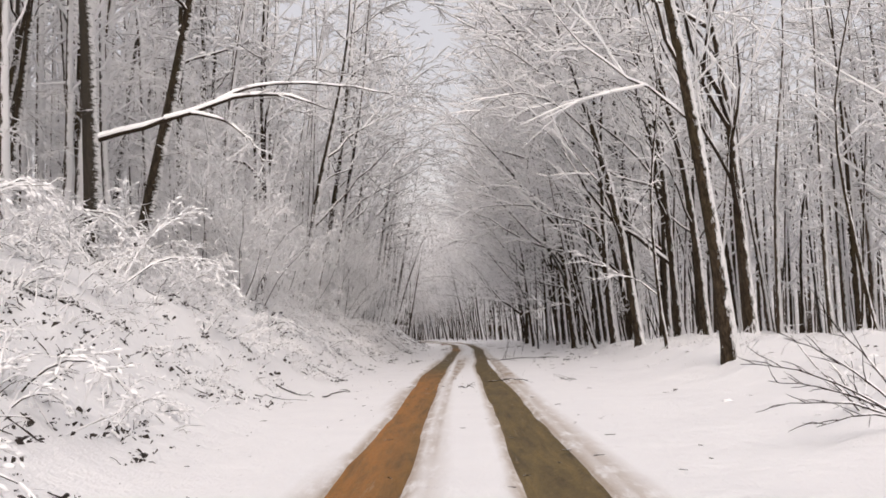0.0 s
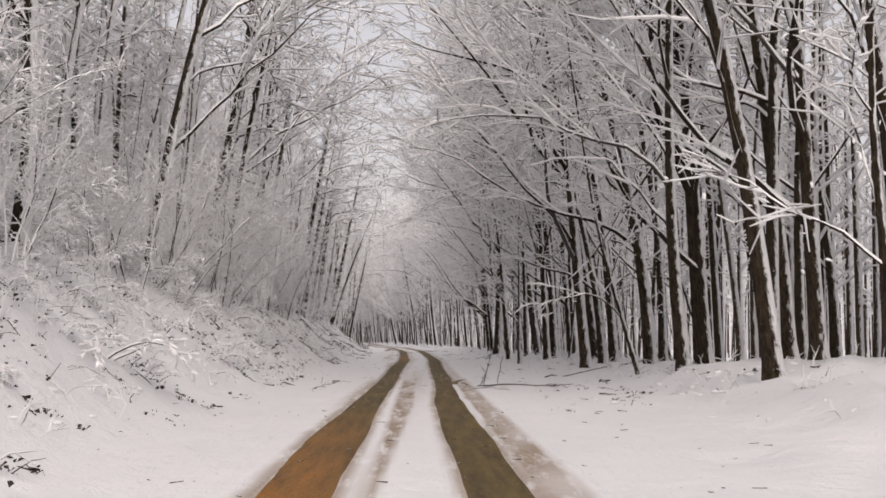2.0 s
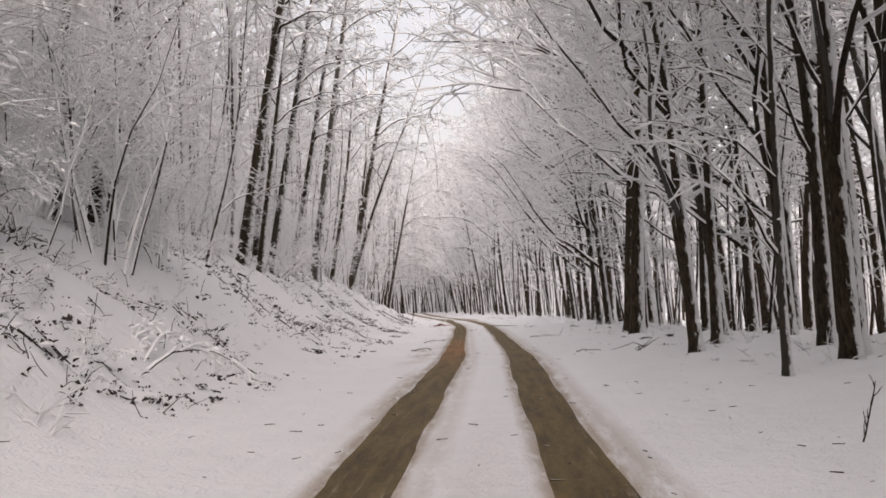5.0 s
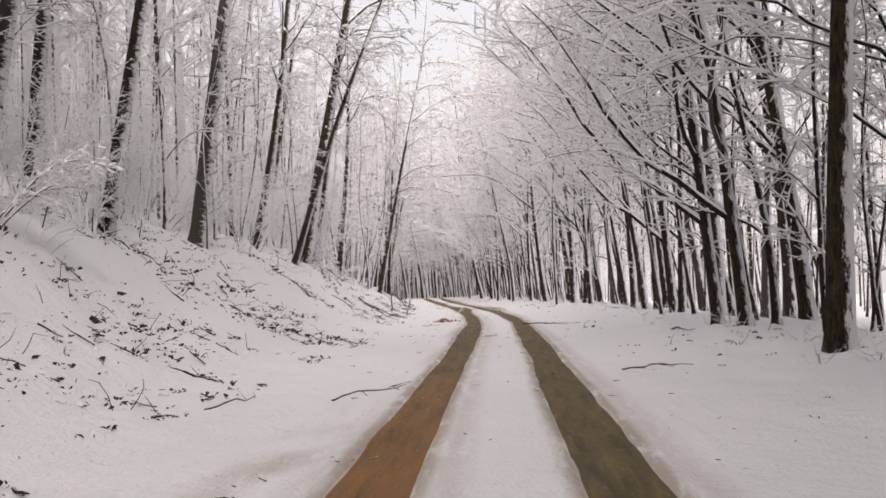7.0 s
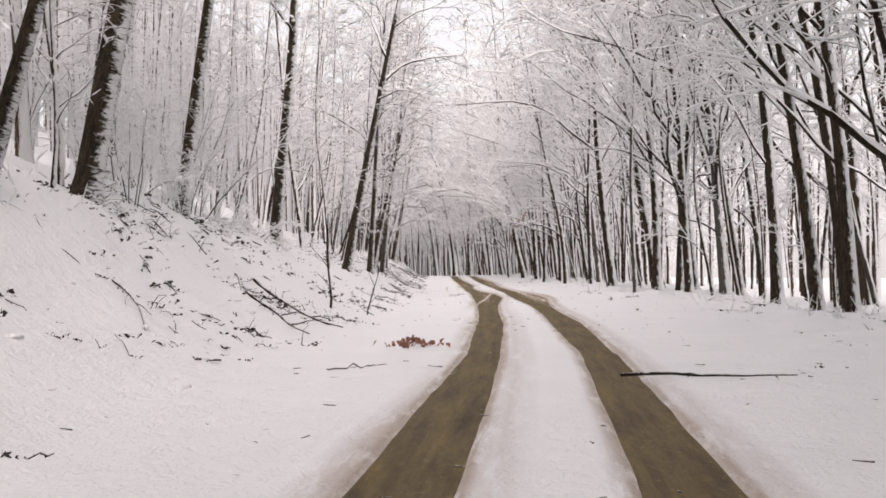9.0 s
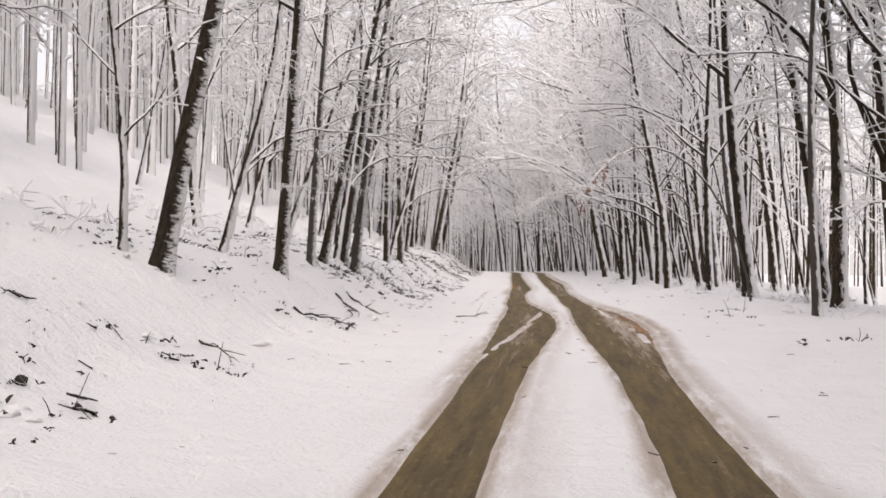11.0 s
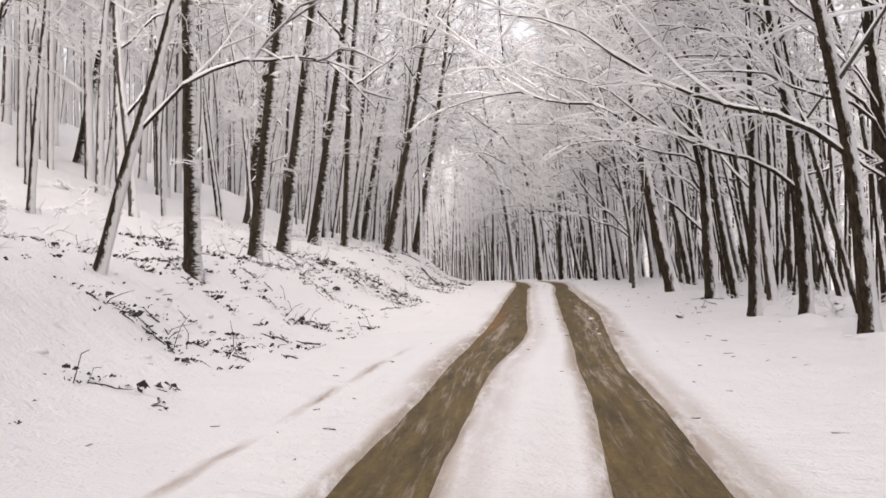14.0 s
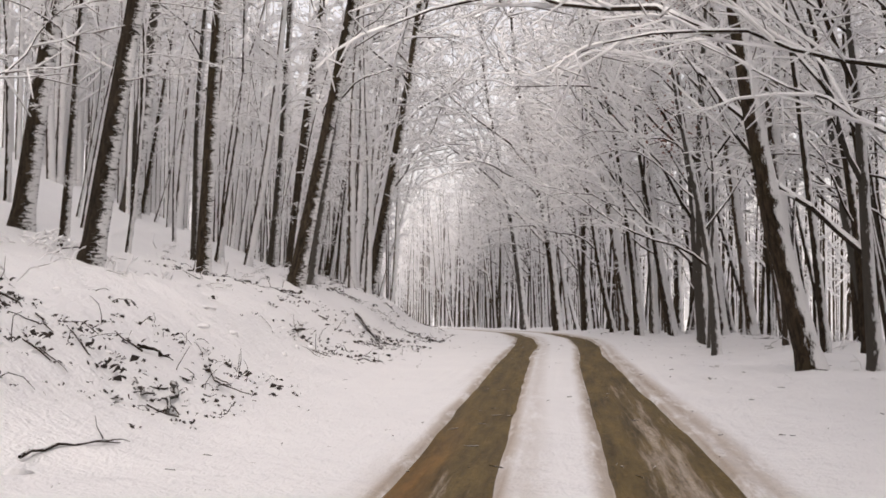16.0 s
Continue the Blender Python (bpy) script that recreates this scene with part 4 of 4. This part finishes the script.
STICKS_B = (
    (2.68, 90.55, 3.25, 90.75, 0.015), (4.44, 91.82, 4.05, 88.54, 0.021), (-1.40, 93.06, -0.84, 93.32, 0.015), (-5.20, 93.66, -4.94, 94.54, 0.024),
    (-6.10, 94.27, -5.85, 94.64, 0.029), (5.04, 96.99, 5.37, 97.07, 0.028), (-2.77, 98.05, -2.67, 98.49, 0.017), (6.03, 98.25, 6.01, 97.17, 0.043),
    (-2.50, 99.16, -2.38, 101.19, 0.013), (-1.34, 100.04, -0.66, 101.53, 0.013), (-3.71, 102.13, -3.13, 102.26, 0.022), (2.12, 103.92, 3.19, 104.61, 0.016),
    (-3.51, 115.91, -2.48, 112.79, 0.014), (-0.04, 117.00, 0.31, 117.26, 0.010), (4.46, 117.05, 4.80, 115.58, 0.023), (-6.00, 122.46, -5.22, 124.03, 0.024),
    (1.02, 126.58, 2.83, 126.45, 0.022), (-2.23, 127.34, -1.69, 128.21, 0.011), (-5.32, 128.82, -4.34, 127.58, 0.015),
)
STICKS_C = (
    (-4.11, 131.23, -3.75, 131.22, 0.018), (-5.00, 134.65, -3.58, 133.30, 0.031), (-5.47, 137.26, -3.58, 135.41, 0.033), (-4.94, 149.01, -4.80, 149.13, 0.016),
    (-4.84, 149.89, -4.22, 149.10, 0.017), (-5.45, 155.89, -4.54, 156.24, 0.023), (-5.89, 160.46, -4.86, 158.12, 0.027), (-3.70, 161.58, -3.35, 163.63, 0.013),
    (-5.99, 161.70, -4.96, 160.32, 0.027), (-6.42, 162.06, -6.41, 162.79, 0.011), (-6.56, 163.88, -6.67, 165.85, 0.013), (-5.98, 171.90, -5.94, 172.40, 0.013),
    (-6.65, 172.89, -5.98, 171.90, 0.016), (-8.49, 194.24, -8.32, 195.42, 0.016), (-9.15, 198.53, -8.55, 197.08, 0.035), (-9.83, 199.11, -9.64, 199.59, 0.026),
    (-1.14, 199.81, -1.19, 197.95, 0.024), (-9.68, 200.68, -8.97, 199.32, 0.026), (-11.58, 215.06, -10.58, 213.43, 0.045),
)
for rows in (STICKS_A, STICKS_B, STICKS_C):
    for k, row in enumerate(rows):
        fallen_branch(*row, k + len(rows))


def leaf(shape, rng, p, size, up):
    """A curled dead leaf."""
    a = rng.uniform(0, 6.28)
    d = np.array((math.cos(a), math.sin(a), up * rng.uniform(0.3, 1.2)))
    d = unit(d) * size
    w = unit(np.cross(d, (0, 0, 1)) + rng.normal(0, 0.3, 3)) * size * 0.36
    m = p + d * 0.5 + np.array((0, 0, size * 0.14))
    shape.faces([p, m - w, m + np.array((0, 0, size * 0.12)), m + w, p + d], [(0, 1, 2), (0, 2, 3), (1, 4, 2), (2, 4, 3)])


def leaf_litter():
    """Dead leaves, stalks and bramble showing through thin snow, mostly on the bank."""
    rng = np.random.RandomState(17)
    bits, stalks = Shape(), Shape()
    made = 0
    for k in range(1700):
        y = rng.uniform(6, 225)
        x = centre(y) + rng.choice((-1, 1)) * rng.uniform(0.0, 3.4 if k < 600 else 7.0)
        p = np.array((x, y, ground_height(x, y) + 0.004))
        a = rng.uniform(0, 6.28)
        e = p + np.array((math.cos(a), math.sin(a), 0.05)) * rng.uniform(0.02, 0.13)
        stalks.tube([p, e], (0.006, 0.004), 3, False)
    while made < 8200:
        y = rng.uniform(6, 236)
        bankside = rng.rand() < 0.86
        u = -(3.0 + 4.8 * rng.beta(1.4, 1.5)) if bankside else rng.uniform(2.2, 8.0)
        x = centre(y) + u
        dense = float(ripple(x, y, 3.6)) + 0.8 * float(ripple(x + 40, y, 11.0))
        heavy = 0.38 * float(bump(y, 194, 20)) + 0.45 * float(bump(y, 105, 22)) + 0.5 * float(bump(y, 16, 12)) + 0.55 * float(bump(y, 62, 14))
        if not bankside:
            heavy = 1.2 * float(bump(y, 49, 4) * bump(x, 5.6, 1.6)) - 0.2
        if dense + heavy < rng.uniform(-0.1, 1.4) or (not bankside and heavy < 0 and rng.rand() < 0.5):
            continue
        made += 1
        z = ground_height(x, y)
        size = rng.uniform(0.026, 0.060) * (1.9 if rng.rand() < 0.24 else 1.0)
        for k in range(rng.randint(2, 8)):
            p = np.array((x, y, z)) + rng.normal(0, size * 0.9, 3) * (1, 1, 0.12)
            leaf(bits, rng, p, size * rng.uniform(0.5, 1.3), 0.6)
        if rng.rand() < 0.16:
            q = bough(rng, (x, y, z - 0.05), (rng.normal(0, 0.8), rng.normal(0, 0.8), 1.0), rng.uniform(0.15, 0.5), 3, 0.3, 0, 0.25)
            stalks.tube(q, (0.007, 0.006, 0.005, 0.003), 3, False)
        if rng.rand() < 0.13:
            a, ln, r = rng.uniform(0, 6.28), rng.uniform(0.10, 0.40), rng.uniform(0.006, 0.015)
            row = []
            for f in (-0.5, -0.1, 0.2, 0.5):
                px, py = x + math.cos(a) * ln * f + rng.normal(0, 0.02), y + math.sin(a) * ln * f + rng.normal(0, 0.02)
                row.append((px, py, ground_height(px, py) + r * 0.6 + 0.03 * rng.rand()))
            stalks.tube(row, (r, r, r * 0.8, r * 0.4), 4)
    root = tagged(new("leaf_litter"), "dead leaves and stalks showing through the snow", "leaf litter", kind="stuff")
    part("dead_leaves", bits, LITTER, root)
    part("stalks", stalks, LIMB, root)


leaf_litter()


def snow_lumps():
    """Fresh snow lying in pillows over stones, stumps and low plants."""
    rng = np.random.RandomState(41)
    lumps = Shape()
    made = 0
    while made < 1500:
        y = rng.uniform(6, 232)
        left = rng.rand() < 0.7
        if rng.rand() < 0.04:
            x, y = rng.normal(5.8, 1.0), rng.normal(49, 2.6)
            left = False
        else:
            u = -(3.4 + 4.0 * rng.beta(1.2, 1.6)) if left else 4.0 + 3.5 * rng.rand()
            x = centre(y) + u
            if float(ripple(x + 3, y, 2.6)) < rng.uniform(-0.6, 1.0):
                continue
        made += 1
        r = rng.uniform(0.03, 0.085)
        lumps.clump((x, y, ground_height(x, y) - r * 0.05), r, rng, (rng.normal(), rng.normal(), 0))
    root = tagged(new("snow_lumps"), "pillows of fresh snow over stones and low plants", "snow", kind="stuff")
    part("lumps", lumps, GROUND, root)


snow_lumps()


def undergrowth():
    """Frosted grass stems and sprigs that cover the bank and the wood's edge."""
    rng = np.random.RandomState(23)
    sprigs = Shape()
    made = 0
    while made < 2600:
        y = rng.uniform(5, 236)
        left = rng.rand() < 0.8
        if left and y > 82 and rng.rand() < 0.6:
            continue
        u = -(3.5 + 6.0 * rng.beta(1.6, 1.6)) if left else 5.0 + 5.0 * rng.rand()
        x = centre(y) + u
        if left and y > 82 and u > -6.2:
            continue
        if float(ripple(x + 9, y, 3.0)) < rng.uniform(-1.0, 0.5):
            continue
        made += 1
        z = ground_height(x, y)
        for k in range(rng.randint(2, 5)):
            h = rng.uniform(0.15, 0.6)
            q = bough(rng, (x + rng.normal(0, 0.06), y + rng.normal(0, 0.06), z - 0.05), (rng.normal(0.2, 0.7), rng.normal(0, 0.7), 1.0), h, 2, 0.5, 0, 0.3)
            sprigs.tube(q, (0.008, 0.013, 0.006), 3, False)
            e, w = along(q, 0.6)
            sprigs.tube([e, e + unit(w + rng.normal(0, 0.8, 3)) * h * 0.45], (0.011, 0.005), 3, False)
    root = tagged(new("undergrowth"), "frosted stems and sprigs standing in the snow", "undergrowth", kind="stuff")
    part("frosted_stems", sprigs, TWIG, root)


undergrowth()


def leaf_heap(x, y, size, seed):
    rng = np.random.RandomState(seed)
    heap = Shape()
    z = ground_height(x, y)
    for k in range(70):
        p = np.array((rng.normal(0, size), rng.normal(0, size * 1.2), 0.0))
        p[2] = max(0.0, 0.5 * size - 0.5 * math.hypot(p[0], p[1])) + ground_height(x + p[0], y + p[1]) - z
        leaf(heap, rng, p, rng.uniform(0.06, 0.13), 1.0)
    ob = new("leaf_heap", heap.mesh("leaf_heap", BEECH, False))
    ob.location = (x, y, z)
    ob["kind"] = "stuff"
    return tagged(ob, "small heap of reddish dry leaves on the snow", "leaf heap")


leaf_heap(-1.75, 131.6, 0.22, 4)

# bare shrubs and seedlings close to the road
for x, y, size, turn in ((4.7, 14.2, 0.8, 2.0), (5.0, 104.5, 0.4, 3.0), (6.4, 119.0, 0.5, 0.9)):
    plant(SCRUB, int(turn * 2), x, y, size, turn, 0, "bare shrubs by the road")


def seedling(x, y, height, seed):
    """A single thin bare stem with a few side shoots."""
    rng = np.random.RandomState(seed)
    root = new("seedling")
    root.location = (x, y, ground_height(x, y))
    tagged(root, "thin bare seedling standing in the snow beside the road", "seedling", "seedlings by the road")
    line = bough(rng, (0, 0, -0.08), (rng.normal(0.05, 0.1), rng.normal(0, 0.1), 1.0), height, 7, -0.02, 0.02, 0.10)
    stem = Shape()
    rad = height * 0.013 * (1 - 0.75 * np.linspace(0, 1, 8)) + 0.002
    stem.tube(line, rad, 5)
    part("stem", stem, LIMB, root)
    for k in range(6):
        p, d = along(line, 0.2 + 0.75 * (k + rng.rand()) / 6)
        a = rng.uniform(0, 6.28)
        q = bough(rng, p, d * 0.9 + np.array((math.cos(a), math.sin(a), 0)) * 0.7, height * rng.uniform(0.15, 0.35), 4, -0.03, 0.03, 0.14)
        shoot = Shape()
        shoot.tube(q, np.linspace(0.006, 0.002, 5) * (0.6 + height * 0.6), 4)
        part("shoot", shoot, LIMB, root)


for row in ((1.92, 55.25, 0.95, 3), (1.72, 53.9, 0.42, 5), (2.35, 55.9, 0.5, 8), (-4.34, 139.3, 2.1, 12), (3.4, 70.5, 0.6, 14), (-3.9, 141.5, 1.3, 17)):
    seedling(*row)


def overhanging_shrub(base, tips, seed):
    """A bare shrub whose long stems bend out low over the verge."""
    rng = np.random.RandomState(seed)
    z = ground_height(*base)
    root = new("overhanging_shrub")
    root.location = (*base, z)
    tagged(root, "bare shrub with long stems bent low over the snow", "shrub")
    snow, twigs = Shape(), Shape()
    s = np.linspace(0, 1, 11)[:, None]
    for tip in tips:
        d = np.array((tip[0] - base[0], tip[1] - base[1], tip[2] - z))
        mid = d * 0.45 + np.array((0, 0, 0.35)) + rng.normal(0, 0.06, 3)
        line = 2 * s * (1 - s) * mid + s * s * d + rng.normal(0, 0.012, (11, 3)) * s
        rad = np.linspace(0.014, 0.003, 11)
        stem = Shape()
        stem.tube(line, rad, 5)
        part("stem", stem, LIMB, root)
        snow_on(snow, line[2:7], rad[2:7] * 0.5, rng)
        for k in range(9):
            p, w = along(line, 0.25 + 0.7 * (k + rng.rand()) / 9)
            side = np.array((-w[1], w[0], 0)) * (1 if k % 2 else -1)
            q = bough(rng, p, w + side * 0.7 + np.array((0, 0, 0.25)), rng.uniform(0.15, 0.42), 3, 0.1, 0.02, 0.18)
            twigs.tube(q, (0.006, 0.005, 0.004, 0.002), 4)
    part("twigs", twigs, LIMB, root)["kind"] = "stuff"
    part("snow", snow, SNOW, root, "snow lying along the stems")["kind"] = "stuff"


overhanging_shrub((4.35, 12.1), ((2.62, 12.0, 0.80), (2.95, 12.4, 0.62), (3.05, 12.0, 1.02), (3.2, 11.6, 0.22), (2.85, 11.8, 0.40), (3.5, 12.5, 1.3)), 6)


def leafy_tree(x, y, seed):
    """A young beech that has kept its dry leaves."""
    root = make_tree("leafy_young_tree", "young beech still holding reddish dry leaves", seed, 11, 0.07, 10, 0.3, 0.24, 1.0, subs=5, twigs=4, towards=(-0.6, 0, 0), laden=False)
    rng = np.random.RandomState(seed)
    leaves = Shape()
    for k in range(260):
        h = rng.choice((8.6, 7.2, 5.4)) + rng.normal(0, 0.5)
        a, r = rng.uniform(0, 6.28), abs(rng.normal(0, 0.75))
        leaf(leaves, rng, np.array((-0.4 + r * math.cos(a), r * math.sin(a), h)), rng.uniform(0.07, 0.14), -0.6)
    part("leaves", leaves, BEECH, root, "reddish dry leaves")["kind"] = "stuff"
    root.matrix_basis = pose(x, y, ground_height(x, y), 0, -6, 0)


leafy_tree(-3.4, 217.0, 77)


def old_beech(x, y, seed):
    """A stout beech on the bank whose long snow-laden limbs reach out towards the road."""
    root = make_tree("old_beech", "stout dark beech with long limbs under thick snow", seed, 16, 0.24, 9, 0.5, 0.25, 0.8, subs=5, twigs=5, sway=0.12, towards=(0, 0, 0),
                     laden=False, bark=BARK_BARE, frosted_top=0.6, thick=0.022)
    z = ground_height(x, y)
    root.matrix_basis = pose(x, y, z)
    TAKEN.append((x, y))
    rng = np.random.RandomState(seed)
    snow, twigs = Shape(), Shape()
    main = ((-7.95, 0.0, 5.82), (-6.3, 0.1, 6.26), (-4.6, 0.2, 6.80), (-3.7, 0.25, 6.73), (-2.8, 0.3, 6.37))
    hanging = ((-5.86, 0.1, 6.40), (-5.0, 0.0, 6.14), (-4.4, -0.1, 5.6), (-4.2, -0.1, 5.1))
    upper = ((-5.4, 0.2, 6.55), (-4.6, 0.6, 7.05), (-3.5, 1.0, 7.15), (-2.3, 1.4, 7.1), (-1.2, 1.7, 6.9))
    for pts, r in ((main, 0.065), (hanging, 0.035), (upper, 0.040)):
        a = np.array(pts) - (x, 0, z)
        n = 14
        f = np.linspace(0, len(a) - 1, n)
        line = np.stack([np.interp(f, range(len(a)), a[:, k]) for k in range(3)], 1)
        line[1:-1] = (line[:-2] + 2 * line[1:-1] + line[2:]) / 4
        line += rng.normal(0, 0.015, line.shape)
        rad = r * (1 - 0.8 * np.linspace(0, 1, n))
        limb = Shape()
        limb.tube(line, rad, 6)
        part("long_limb", limb, LIMB, root, "long limb carrying thick snow")
        snow_on(snow, line, rad * 1.4, rng, 5)
        spray(rng, twigs, snow, line[4:], r * 0.5, 7, 1.0, 4, 0.18, 0.15, 0.012)
    part("twig_mass", twigs, TWIG, root, "fine twigs white with frost")["kind"] = "stuff"
    part("limb_snow", snow, SNOW, root, "thick snow lying along the limbs")["kind"] = "stuff"


old_beech(-8.05, 28.1, 83)


def drooping_tree(x, y, tip, seed):
    """A thin young beech bent right over the road, dry leaves on its hanging tip."""
    rng = np.random.RandomState(seed)
    z = ground_height(x, y)
    root = new("drooping_young_tree")
    root.location = (x, y, z)
    tagged(root, "thin young beech bent over the road with reddish dry leaves", "tree")
    s = np.linspace(0, 1, 12)[:, None]
    a, b, c, d = (np.array(p, float) for p in ((0, 0, -0.2), (-0.4, 0.1, 3.6), (-2.9, -1.0, 5.4), (tip[0] - x, tip[1] - y, tip[2] - z)))
    line = (1 - s) ** 3 * a + 3 * s * (1 - s) ** 2 * b + 3 * s * s * (1 - s) * c + s ** 3 * d
    rad = 0.035 * (1 - 0.9 * np.linspace(0, 1, 12)) + 0.004
    stem, twigs, snow, leaves = Shape(), Shape(), Shape(), Shape()
    stem.tube(line, rad, 6)
    snow_on(snow, line[4:], rad[4:] * 0.8, rng)
    for k in range(16):
        p, w = along(line, 0.45 + 0.55 * (k + rng.rand()) / 16)
        q = bough(rng, p, w + rng.normal(0, 0.6, 3) + np.array((0, 0, -0.1)), rng.uniform(0.2, 0.45), 3, 0.35, 0, 0.2)
        twigs.tube(q, (0.008, 0.007, 0.005, 0.003), 3, False)
        for j in range(15 if k > 10 else 1):
            e, w2 = along(q, rng.uniform(0.3, 1.0))
            leaf(leaves, rng, e + rng.normal(0, 0.03, 3), rng.uniform(0.06, 0.11), -1.4)
    part("stem", stem, LIMB, root)
    part("twigs", twigs, TWIG, root)["kind"] = "stuff"
    part("snow", snow, SNOW, root, "snow along the bent stem")["kind"] = "stuff"
    part("leaves", leaves, BEECH, root, "reddish dry leaves")["kind"] = "stuff"


drooping_tree(2.7, 169.5, (-1.55, 166.8, 2.55), 5)
